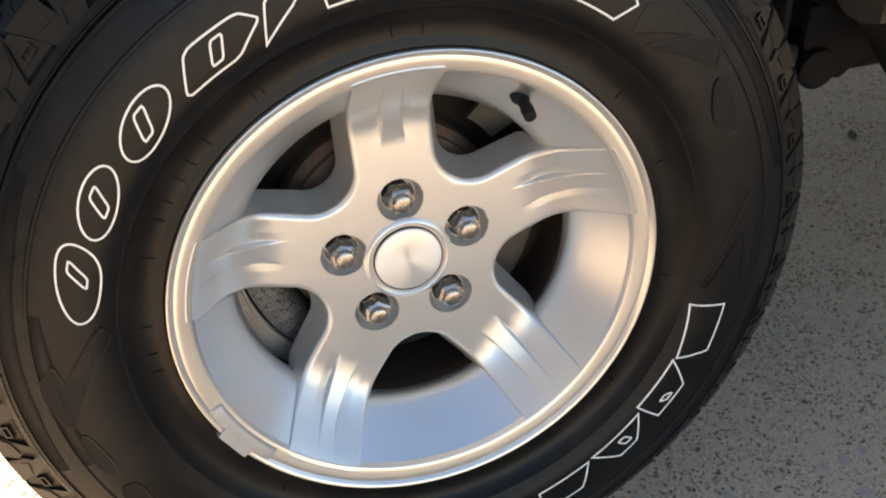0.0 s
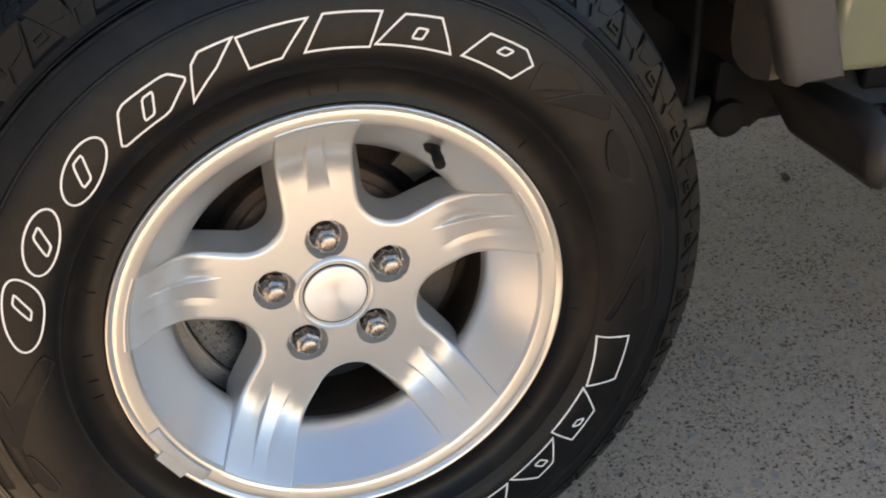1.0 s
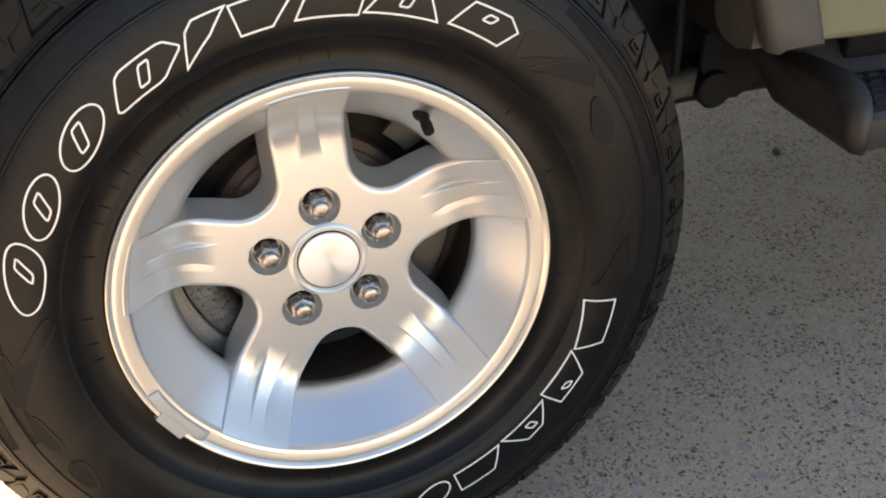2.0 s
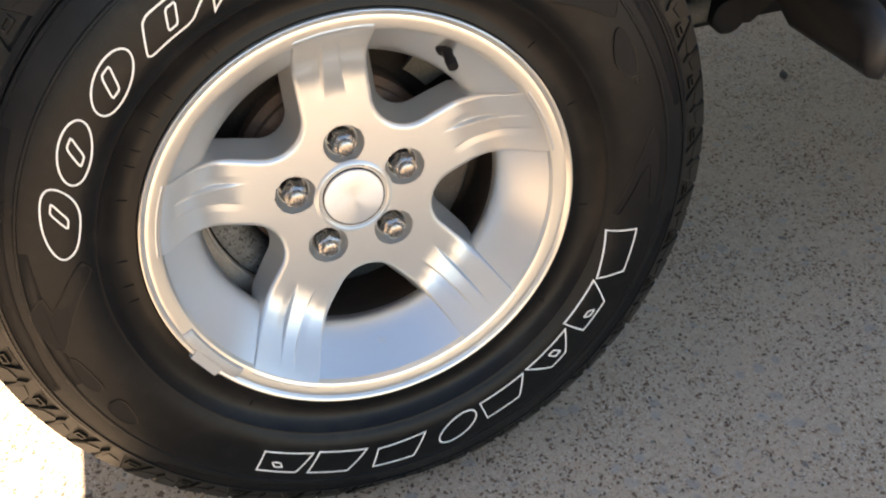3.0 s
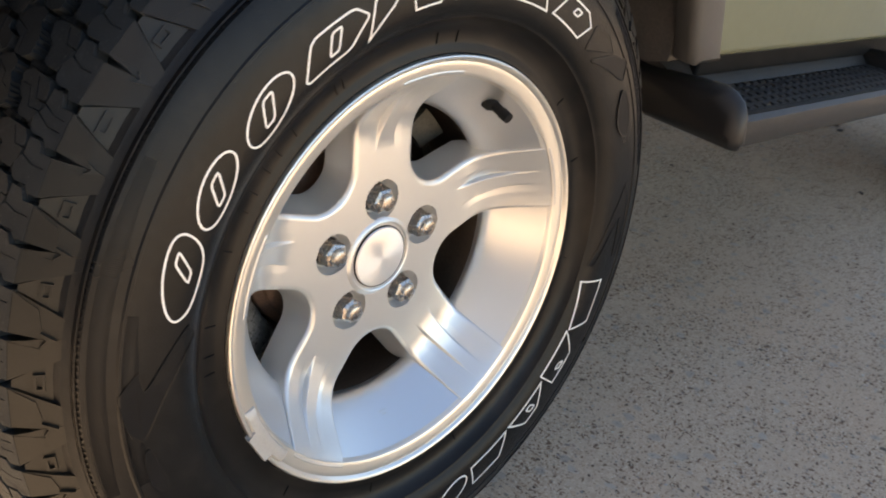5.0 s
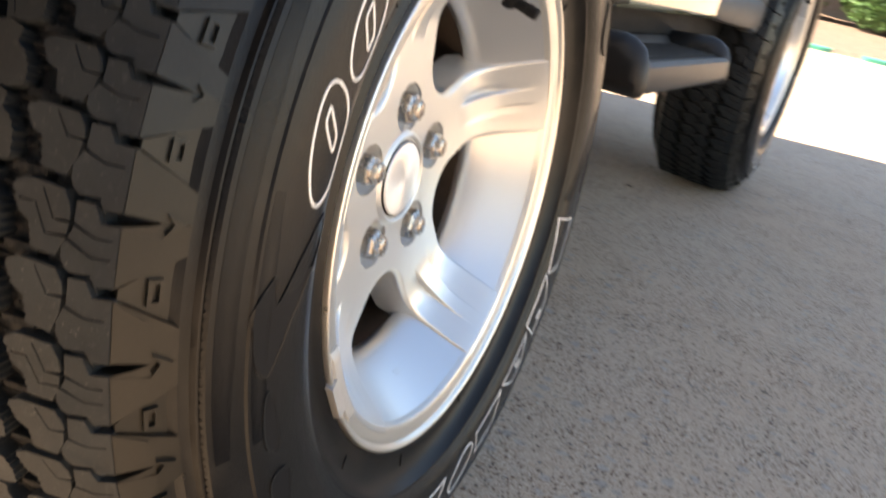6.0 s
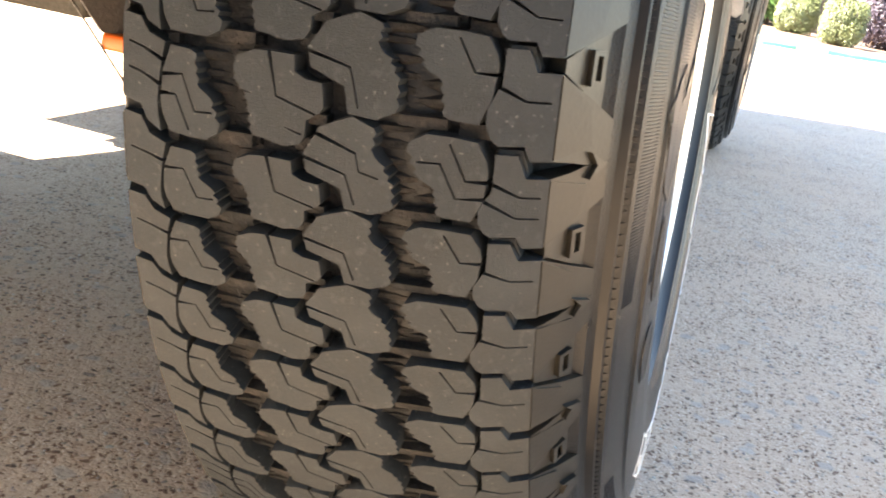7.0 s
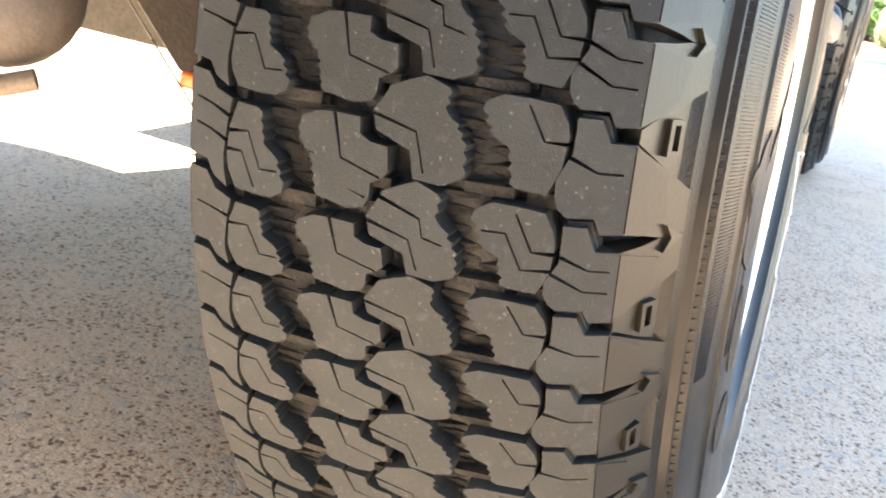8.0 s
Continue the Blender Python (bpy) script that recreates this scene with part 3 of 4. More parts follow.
side = [(0.1905, -0.030), (0.1965, -0.044), (0.1985, -0.0498), (0.2004, -0.0510), (0.2035, -0.0506), (0.2065, -0.0496), (0.2095, -0.0492), (0.214, -0.0496), (0.2205, -0.0510), (0.226, -0.0550), (0.2300, -0.0596), (0.2312, -0.0618), (0.2330, -0.0622), (0.2345, -0.0634), (0.240, -0.0664), (0.247, -0.0683),
        (0.256, -0.0687), (0.266, -0.0683), (0.276, -0.0672), (0.284, -0.0665), (0.2900, -0.0648), (0.2906, -0.0656), (0.2925, -0.0651), (0.2935, -0.0635), (0.304, -0.0602), (0.3120, -0.0566), (0.3125, -0.0576), (0.3150, -0.0563), (0.3155, -0.0528), (0.3180, -0.0490), (0.3230, -0.0460), (0.325, -0.0420), (0.332, -0.0360), (0.338, -0.0290), (0.343, -0.020)]
crown = [(0.3535, 0.02), (0.3540, 0.057), (0.3535, 0.094)]
inner = [(r, 0.114 - d) for r, d in side[::-1]]
tyre_profile = side + crown + inner
revolve(bm, tyre_profile, 240, squash=rest)
bmesh.ops.recalc_face_normals(bm, faces=bm.faces)
for f in bm.faces:
    c = f.calc_center_median()
    if math.hypot(c.x, c.z) < 0.2308:
        f.material_index = 1
tyre = part("tyre", bm, [RUBBER, BEAD], wheel, "black all-terrain tyre with raised white lettering", smooth=32)

# ring of pitches round the tread, seen from the front going down
SIZES = [5.5, 6.23, 5.0, 4.8, 4.84, 4.7, 4.75, 5.1, 6.1, 5.1, 4.7]
rnd = random.Random(4)
while sum(SIZES) < 342:
    SIZES.append(rnd.choice((4.7, 4.75, 5.1, 5.1, 6.1, 5.5)))
rest_deg = 360 - sum(SIZES)
SIZES += [(rest_deg - 5.9) / 2] * 2 + [5.9]
EDGE = np.concatenate([[0], np.cumsum(SIZES)])
NP = len(SIZES)


def at_pitch(u):
    """Elevation in degrees of pitch coordinate u, counted down from the first."""
    k = math.floor(u / NP)
    return 6.84 - (float(np.interp(u - k * NP, np.arange(NP + 1), EDGE)) + 360 * k)


def on_tread(v, u, drop=0.0):
    """v: millimetres across from the cap's plane, u: pitch coordinate."""
    q = ((v - 57) / 1000) ** 2
    r = 0.3640 - 0.62 * q - (150 * q * q if v < 57 else 0) - drop
    a = radians(180 - at_pitch(u))
    return rest(Vector((r * math.cos(a), v / 1000, r * math.sin(a))))


def notch(outline, line, width=0.55):
    """Cuts a sipe, starting at the outline's nearest edge, into an outline of (v, mm) points."""
    p0 = Vector(line[0])
    best = None
    n = len(outline)
    for i in range(n):
        a, b = Vector(outline[i]), Vector(outline[(i + 1) % n])
        ab = b - a
        k = max(0.12, min(0.88, (p0 - a).dot(ab) / max(1e-9, ab.dot(ab))))
        q = a + ab * k
        d = (q - p0).length
        if best is None or d < best[0]:
            best = (d, i, q)
    _, i, q = best
    pts = [q] + [Vector(p) for p in line[1:]]
    e = (Vector(outline[(i + 1) % n]) - Vector(outline[i])).normalized()
    left, right = [], []
    for j, p in enumerate(pts):
        if j == 0:
            left.append(p - e * width)
            right.append(p + e * width)
            continue
        d = (pts[min(j + 1, len(pts) - 1)] - pts[j - 1]).normalized()
        s = Vector((-d.y, d.x))
        if s.dot(e) > 0:
            s = -s
        left.append(p + s * width * 0.5)
        right.append(p - s * width * 0.5)
    ins = [tuple(p) for p in left] + [tuple(p) for p in right[::-1]]
    return outline[:i + 1] + ins + outline[i + 1:]


UMM = 34.0   # millimetres of a pitch, to shape the outlines
ROW_E = [(118.0, 0.03), (109, 0.05), (107, 0.08)] + [(106.5, .12), (107.3, .17), (105.8, .22), (106.6, .27), (105.2, .32), (106.0, .37), (104.6, .41), (101.0, .47), (98.6, .53), (99.6, .57), (97.2, .62), (98.2, .67), (96.0, .72), (96.4, .77)] + [(97.0, .82), (102, .90), (110.7, .895), (118.4, .87), (121.6, .70), (122.4, .58), (121.4, .28)]
SIPE_E = [[(121.5, .284), (112.7, .294), (107.1, .640), (99.5, .632)], [(122.3, .50), (115.5, .50), (109.8, .83)]]
ROW_C = [(89.4, .05), (82.8, -.03), (75.1, -.04), (65.8, -.03), (65.4, .12), (61.1, .18), (54.3, .20), (53.4, .42), (55.0, .48), (60.1, .56), (60.4, .70), (62.2, .79), (69.0, .835), (77.9, .785), (81.6, .775), (83.2, .72), (82.4, .68), (83.8, .63), (83.0, .58), (84.6, .53), (83.8, .48), (85.2, .43), (85.4, .38), (87.6, .34), (88.2, .30), (90.4, .26), (89.6, .21), (90.8, .16), (89.8, .11)]
SIPE_C = [[(76.1, -.08), (72.5, .37), (56.5, .495)], [(86.5, .36), (78.3, .396), (76.7, .594), (61.8, .70)]]
ROW_F = [(140.0, -.27), (132, -.235), (128, -.07), (120.6, .01), (122.6, .27), (124.0, .58), (123.8, .72), (122.6, .89), (128.6, .80), (131.8, .645), (140.0, .60)]
ROW_R = [(56.4, .68), (54.8, .60), (48.5, .525), (41.9, .46), (33.6, .545), (32.4, .59), (33.8, .64), (32.8, .69), (34.2, .74), (33.2, .79), (31.6, .84), (28.4, .89), (29.2, .93), (26.8, .97), (27.4, 1.02), (25.0, 1.07), (26.0, 1.13), (24.6, 1.19), (25.8, 1.25), (24.6, 1.31), (26.0, 1.38), (33.2, 1.465), (43.8, 1.44), (45.6, 1.20), (54.3, 1.11), (59.2, 1.06), (60.8, .87)]
SIPE_R = [[(60.4, .90), (43.9, 1.02), (40.0, 1.38)], [(56.0, .66), (40.0, .80), (38.6, .97), (30.9, 1.02)]]
SIPE_F1 = [[(122.5, .27), (130, .17), (137, .12)]]
SIPE_F2 = [[(122.0, .18), (130, .09), (137, .04)], [(123.4, .42), (130, .34), (137, .29)]]


ROW_A = [(-10.8, .655), (-18.5, .650), (-21.8, .865), (-29.9, .860), (-29.9, 1.690), (-22.6, 1.700), (-20.3, 1.560), (-11.2, 1.575), (-8.6, 1.52), (-6.6, 1.40), (-6.4, 1.25), (-10.8, 1.00)]
SIPE_A1 = [[(-10.6, 1.05), (-19.4, 1.150), (-27.6, 1.145)]]
SIPE_A2 = [[(-10.8, .94), (-20.5, 1.060), (-27.6, 1.060)], [(-9.6, 1.16), (-19.6, 1.32), (-27.6, 1.32)]]
B_TURN = 1.43


def tread_rows():
    bm = bmesh.new()
    same = lambda v, u: (v, u)
    rows = [(ROW_E, SIPE_E[:1], SIPE_E, same), (ROW_C, SIPE_C[:1], SIPE_C, same), (ROW_F, SIPE_F1, SIPE_F2, same),
            (ROW_R, SIPE_R[:1], SIPE_R, same),
            (ROW_E, SIPE_E[1:], SIPE_E, lambda v, u: (20.9 - (v - 96) * 1.13, B_TURN - u)),
            (ROW_A, SIPE_A1, SIPE_A2, same)]
    for i in range(NP):
        wide = SIZES[i] > 5.7
        for outline, few, many, turn in rows:
            shape = [(v, u * UMM) for v, u in outline]
            for s in (many if wide else few):
                shape = notch(shape, [(v, u * UMM) for v, u in s], 0.75)
            pts = []
            for v, w in shape:
                v2, u2 = turn(v, w / UMM)
                pts.append((v2, i + u2))
            prism(bm, [on_tread(v, u, 0.0105) for v, u in pts], [on_tread(v, u) for v, u in pts])
        # lumpy ribs that run down from the block walls into the two wide grooves
        for j in range(6):
            for va, vb, ph in ((82.0, 95.5, 0.03), (108, 94, 0.09), (5, 20.5, 0.10), (34, 19, 0.04)):
                u0 = i + ph + j / 6 + rnd.uniform(-0.02, 0.02)
                w = 0.070 * rnd.uniform(0.75, 1.2)
                hi, lo = 0.0074 + rnd.uniform(-0.0014, 0.0016), 0.0096 + rnd.uniform(-0.0008, 0.0008)
                m = va + (vb - va) * rnd.uniform(0.45, 0.6)
                low = [(va, u0 - w), (m, u0 - w), (vb, u0 - w * 0.5), (vb, u0 + w * 0.5), (m, u0 + w), (va, u0 + w)]
                top = [(va, u0 - w * 0.5), (m, u0 - w * 0.5), (vb, u0 - w * 0.3), (vb, u0 + w * 0.3), (m, u0 + w * 0.4), (va, u0 + w * 0.4)]
                if va > vb:
                    low, top = low[::-1], top[::-1]
                drops = [hi, (hi + lo) * 0.5, lo, lo, (hi + lo) * 0.5, hi]
                prism(bm, [on_tread(v, u, 0.0105) for v, u in low], [on_tread(v, u, dd) for (v, u), dd in zip(top, drops if va < vb else drops[::-1])], mat=1)
        # tie bars
        for v0, v1, u0, u1, dd in ((84, 99, 0.80, 0.93, 0.0040), (8, 26, 0.40, 0.50, 0.0042), (53, 61, 0.50, 0.60, 0.0028), (56, 65, 0.74, 0.86, 0.0030), (-9, 4, 0.42, 0.56, 0.006), (118, 123, 0.92, 1.02, 0.006)):
            q = [(v0, i + u0), (v1, i + u0), (v1, i + u1), (v0, i + u1)]
            prism(bm, [on_tread(v, u, 0.0105) for v, u in q], [on_tread(v, u, dd) for v, u in q], mat=1)
        # ledge inside the stepped shoulder groove
        q = [(-11.5, i + 0.615), (-19.5, i + 0.61), (-22.0, i + 0.82), (-22.0, i + 0.86), (-19, i + 0.66), (-11.5, i + 0.66)]
        prism(bm, [on_tread(v, u, 0.0105) for v, u in q], [on_tread(v, u, 0.003) for v, u in q])
    # floor of the grooves
    revolve(bm, [(0.3420, -0.024), (0.3500, 0.000), (0.3528, 0.020), (0.3545, 0.057), (0.3535, 0.094), (0.3525, 0.114), (0.3490, 0.138)], 240, mat=1, squash=rest)
    bmesh.ops.recalc_face_normals(bm, faces=bm.faces)
    return bm


part("tread", tread_rows(), [TREAD, GROOVE], wheel, "worn grey tread blocks with fine sipes", smooth=30)


def on_shoulder(k, u, lift=0.0, inside=False):
    """k: 0 at the tread's edge, 1 at the sidewall."""
    start = 0.3588 if inside else 0.3502
    r = start + (0.3228 - start) * k
    d = -0.0299 + (-0.0462 + 0.0299) * (k ** 0.85)
    nr, nd = 0.50, -0.866
    a = radians(180 - at_pitch(u))
    r, d = r + nr * lift, d + nd * lift
    return r, d, a


def shoulder_lugs(inside):
    bm = bmesh.new()

    def pt(k, u, lift):
        r, d, a = on_shoulder(k, u, lift, inside)
        if inside:
            d = 0.1105 - d
        return rest(Vector((r * math.cos(a), d, r * math.sin(a))))

    def slabs(shape, off, low, high, fall=0.0):
        """A plate between two heights; fall lowers its top towards the sidewall."""
        prism(bm, [pt(k, off + u, low) for k, u in shape], [pt(k, off + u, high - fall * k) for k, u in shape])

    g = 0.775 if not inside else -0.33
    for i in range(0, NP, 2):
        off = i + g
        # two plates between a closed groove, a wedge-shaped groove and the next closed groove
        slabs([(0.0, 0.085), (0.0, 0.915), (0.30, 0.95), (0.56, 0.995), (1.0, 0.995), (1.0, 0.55), (0.55, 0.34)], off, -0.009, 0.0)
        slabs([(0.0, 1.085), (0.30, 1.05), (0.56, 1.005), (1.0, 1.005), (1.0, 1.45), (0.55, 1.66), (0.0, 1.915)], off, -0.009, 0.0)
        # bevelled upper part of each plate
        slabs([(0.0, 0.10), (0.0, 0.90), (0.60, 0.80), (0.50, 0.40)], off, -0.002, 0.0007)
        slabs([(0.0, 1.10), (0.60, 1.20), (0.50, 1.60), (0.0, 1.90)], off, -0.002, 0.0005)
        # shallow triangle with an upright frame
        slabs([(0.06, 1.93), (0.55, 1.68), (1.0, 1.47), (1.0, 2.53), (0.55, 2.32), (0.06, 2.07)], off, -0.009, -0.0012, 0.0018)
        for k0, k1, u0, u1 in ((0.46, 0.53, 1.80, 2.20), (0.53, 0.70, 1.80, 1.86), (0.64, 0.70, 1.86, 2.20), (0.53, 0.64, 2.14, 2.20)):
            slabs([(k0, u0), (k1, u0), (k1, u1), (k0, u1)], off, -0.004, 0.0004, 0.0010)
        # arrow head past the wedge
        slabs([(0.58, 0.86), (0.90, 1.0), (0.58, 1.14), (0.70, 1.0)], off, -0.002, 0.0022)
    bmesh.ops.recalc_face_normals(bm, faces=bm.faces)
    return bm


part("shoulder", shoulder_lugs(False), SHOULDER, wheel, "dusty angular shoulder lugs", smooth=24)
part("shoulder", shoulder_lugs(True), SHOULDER, wheel, smooth=24)


# ---------------------------------------------------------------- raised white shapes on the sidewall
SIDE_R, SIDE_D = [p[0] for p in side], [p[1] for p in side]


def on_side(r, ang, lift=0.0):
    a = radians(ang)
    return Vector((r * math.cos(a), float(np.interp(r, SIDE_R, SIDE_D)) - lift, r * math.sin(a)))


def outline_strip(pts, width):
    """The two sides of a closed line of (mm along the arc, mm up) points."""
    n = len(pts)
    outer, inner_ = [], []
    for i in range(n):
        p = Vector(pts[i])
        d1 = (Vector(pts[i]) - Vector(pts[i - 1])).normalized()
        d2 = (Vector(pts[(i + 1) % n]) - Vector(pts[i])).normalized()
        s1, s2 = Vector((-d1.y, d1.x)), Vector((-d2.y, d2.x))
        m = s1 + s2
        m = m / max(0.35, m.length_squared) * 2 if m.length > 1e-6 else s1
        outer.append(p + m * width / 2)
        inner_.append(p - m * width / 2)
    return outer, inner_


def rounded(pts, times=3, keep=0.25):
    """Cuts corners of a closed outline."""
    for _ in range(times):
        q = []
        for i, p in enumerate(pts):
            a, b = Vector(p), Vector(pts[(i + 1) % len(pts)])
            q += [tuple(a.lerp(b, keep)), tuple(a.lerp(b, 1 - keep))]
        pts = q
    return pts


def white_shape(outlines):
    """Raised white lines along closed outlines of (degrees, millimetres from the letter circle)."""
    bm = bmesh.new()
    K = math.radians(1) * 0.259 * 1000

    def put(p, lift):
        return on_side(0.2685 + p.y / 1000, p.x / K, lift)

    for pts in outlines:
        fine = []
        for i, (a, r) in enumerate(pts):
            a2, r2 = pts[(i + 1) % len(pts)]
            k = max(1, math.ceil(max(abs(a2 - a) / 1.5, abs(r2 - r) / 6)))
            fine += [(a + (a2 - a) * f / k, r + (r2 - r) * f / k) for f in range(k)]
        o, q = outline_strip([(a * K, r) for a, r in fine], 1.45)
        n = len(o)
        top_o = [bm.verts.new(put(p, 0.0005)) for p in o]
        top_i = [bm.verts.new(put(p, 0.0005)) for p in q]
        low_o = [bm.verts.new(put(p, -0.0004)) for p in o]
        low_i = [bm.verts.new(put(p, -0.0004)) for p in q]
        for i in range(n):
            j = (i + 1) % n
            bm.faces.new((top_o[i], top_o[j], top_i[j], top_i[i]))
            bm.faces.new((low_o[i], low_o[j], top_o[j], top_o[i]))
            bm.faces.new((top_i[i], top_i[j], low_i[j], low_i[i]))
    bmesh.ops.recalc_face_normals(bm, faces=bm.faces)
    return part("white_shape", bm, WHITE, wheel, "raised white outlined shape", smooth=40)


def oval(ang, rad, w, h, lean, n=32):
    """Leaning oval: half extents in degrees and millimetres."""
    return [(ang + w * math.cos(2 * math.pi * i / n) + lean * math.sin(2 * math.pi * i / n), rad + h * math.sin(2 * math.pi * i / n)) for i in range(n)]


def slit(ang, rad, lean=-1.6, w=0.75, h=8.5):
    return rounded([(ang - w - lean, rad - h), (ang + w - lean, rad - h), (ang + w + lean, rad + h), (ang - w + lean, rad + h)], 2, 0.12)


def on_wall(r, ang, lift=0.0):
    return rest(on_side(r, ang, lift))


def plate(outline, lift, name, mat, label=""):
    """A raised flat field of the sidewall; outline in (degrees, metres)."""
    bm = bmesh.new()
    scaled = rounded([(a, r * 250) for a, r in outline], 3 if "fin" in name else 2, 0.25 if "fin" in name else 0.10)
    fine = []
    for i, (a, r) in enumerate(scaled):
        a2, r2 = scaled[(i + 1) % len(scaled)]
        k = max(1, math.ceil(max(abs(a2 - a) / 2.0, abs(r2 - r) / 2.0)))
        fine += [(a + (a2 - a) * f / k, (r + (r2 - r) * f / k) / 250) for f in range(k)]
    prism(bm, [on_wall(r, a, -0.001) for a, r in fine], [on_wall(r, a, lift) for a, r in fine])
    bmesh.ops.recalc_face_normals(bm, faces=bm.faces)
    field = part(name, bm, mat, wheel, label, smooth=30)
    # raised rim round the field
    rim = bmesh.new()
    mm = [(a * 4.4, r * 1000) for a, r in fine]
    o, q = outline_strip(mm, 1.5)
    rows = [[rim.verts.new(on_wall(p.y / 1000, p.x / 4.4, h)) for p in line] for line, h in ((o, -0.0004), (o.copy(), lift + 0.0001), (q.copy(), lift + 0.0003), (q, -0.0004))]
    n = len(o)
    for r0, r1 in zip(rows, rows[1:]):
        for i in range(n):
            rim.faces.new((r0[i], r0[(i + 1) % n], r1[(i + 1) % n], r1[i]))
    bmesh.ops.recalc_face_normals(rim, faces=rim.faces)
    part("field_rim", rim, RUBBER, field, smooth=30)
    return field


def hatching(bands):
    """Rows of fine radial ribs: (radius from, to, degrees from, to)."""
    bm = bmesh.new()
    for r0, r1, a0, a1 in bands:
        n = int((a1 - a0) / 0.27)
        for i in range(n):
            a = a0 + (a1 - a0) * i / n
            k = min(1.0, 3 * min(i, n - i) / n + 0.3)
            ra, rb = r0 + (r1 - r0) * (1 - k) * 0.5, r1
            prism(bm, [on_wall(ra, a, -0.0005), on_wall(rb, a, -0.0005), on_wall(rb, a + 0.18, -0.0005), on_wall(ra, a + 0.18, -0.0005)],
                  [on_wall(ra, a + 0.05, 0.0005), on_wall(rb, a + 0.05, 0.0005), on_wall(rb, a + 0.13, 0.0005), on_wall(ra, a + 0.13, 0.0005)])
    bmesh.ops.recalc_face_normals(bm, faces=bm.faces)
    return bm


tagged(part("rib_band", hatching([(0.2995, 0.3110, 148, 196), (0.2790, 0.2900, 168, 196), (0.3000, 0.3100, -140, -96), (0.3000, 0.3100, 10, 46), (0.3000, 0.3100, -60, -12)]), HATCH, wheel, "fine moulded ribs of the sidewall", smooth=0), kind="stuff")
plate([(50.4, 0.2740), (49.8, 0.2490), (40.7, 0.2775), (45.6, 0.283)], 0.0005, "sidewall_wedge", RUBBER, "moulded triangular field")
plate([(46.6, 0.2475), (33.1, 0.2775), (36.0, 0.293), (40.2, 0.279)], 0.0007, "sidewall_wedge", HATCH, "moulded triangular field")
plate([(66, 0.2945), (52, 0.2945), (56, 0.3020), (62, 0.3060)], 0.0010, "sidewall_wedge", HATCH)
plate([(31.5, 0.271), (31.2, 0.279), (25.6, 0.2805), (20.2, 0.272), (22, 0.262), (26, 0.257)], 0.0012, "sidewall_fin", HATCH, "moulded fin-shaped field")
plate([(170.0, 0.2440), (172.4, 0.2360), (174.0, 0.2400), (188.5, 0.2780), (187.0, 0.2865), (180.0, 0.2935), (176.5, 0.2790), (180.4, 0.2745)], 0.0005, "sidewall_wedge", HATCH, "moulded forked field")
plate([(190.2, 0.2810), (190.3, 0.2745), (197.8, 0.2695), (199.7, 0.2745), (197.3, 0.2830)], 0.0005, "sidewall_fin", HATCH, "moulded fin-shaped field")
plate([(202.5, 0.2845), (202.7, 0.2645), (209.8, 0.2725), (209.5, 0.2825)], 0.0005, "sidewall_fin", HATCH)
plate([(8.4, 0.2762), (0.6, 0.2563), (-10.8, 0.2369), (-11.2, 0.2440), (-2.0, 0.2620), (0.5, 0.2725), (-9.0, 0.2760), (-9.0, 0.2835), (5.0, 0.2830)], 0.0005, "sidewall_wedge", HATCH, "moulded forked field")
# short radial ribs by the rim
bm = bmesh.new()
for a in (158.3, 174.0, 180.6, 184.9, 120, 118, 92, 86, 40, 20, -10, -40, -70, -100, -130, 150, 146, 141, 137, 132):
    prism(bm, [on_wall(0.2085, a, -0.001), on_wall(0.2180, a, -0.001), on_wall(0.2180, a + 0.35, -0.001), on_wall(0.2085, a + 0.35, -0.001)],
          [on_wall(0.2085, a + 0.1, 0.0008), on_wall(0.2180, a + 0.1, 0.0008), on_wall(0.2180, a + 0.25, 0.0008), on_wall(0.2085, a + 0.25, 0.0008)])
bmesh.ops.recalc_face_normals(bm, faces=bm.faces)
tagged(part("bead_rib", bm, HATCH, wheel, smooth=0), kind="stuff")
# fine moulding line outside the sidewall
bm = bmesh.new()
revolve(bm, [(0.3160, -0.0500), (0.3168, -0.0535), (0.3178, -0.0528), (0.3182, -0.0470)], 240, squash=rest)
for i in range(400):
    a = i * 0.9
    prism(bm, [on_wall(0.3146, a, -0.003), on_wall(0.3166, a + 0.15, -0.001), on_wall(0.3166, a + 0.35, -0.001), on_wall(0.3146, a + 0.5, -0.003)],
          [on_wall(0.3146, a, 0.0), on_wall(0.3166, a + 0.15, 0.0016), on_wall(0.3166, a + 0.35, 0.0016), on_wall(0.3146, a + 0.5, 0.0)])
bmesh.ops.recalc_face_normals(bm, faces=bm.faces)
part("moulding_line", bm, BEAD, wheel, smooth=40)

for shp in ([rounded([(154.6, 7), (157.0, -24.5), (167.0, -25.5), (170.3, -10), (164.0, 4)], 3), slit(160.6, -9, -1.4, 1.0, 7.0)],
            [oval(148.2, -10.6, 5.7, 13.2, -1.9), slit(148.0, -11.0, -1.3, 1.1, 7.0)],
            [oval(134.0, -11.2, 5.6, 14.2, -2.2), slit(134.1, -10.5, -1.2, 1.1, 8.0)],
            [rounded([(127.2, -21.9), (122.8, 2.0), (114.0, 2.0), (111.6, -8.0), (117.1, -23)], 2, 0.1), slit(119.1, -10.2, -1.0, 1.0, 7.0)],
            [[(112.8, -26.1), (110.1, -1.7), (108.3, 4.2), (102.9, 4.2), (106.7, -10.8)]],
            [[(102.1, -21.2), (102.4, 3.0), (91.3, 3.8), (96.4, -20.9)]],
            [[(92.5, -20.5), (88.9, 5.1), (79.7, 5.5), (81.4, -20.8)]],
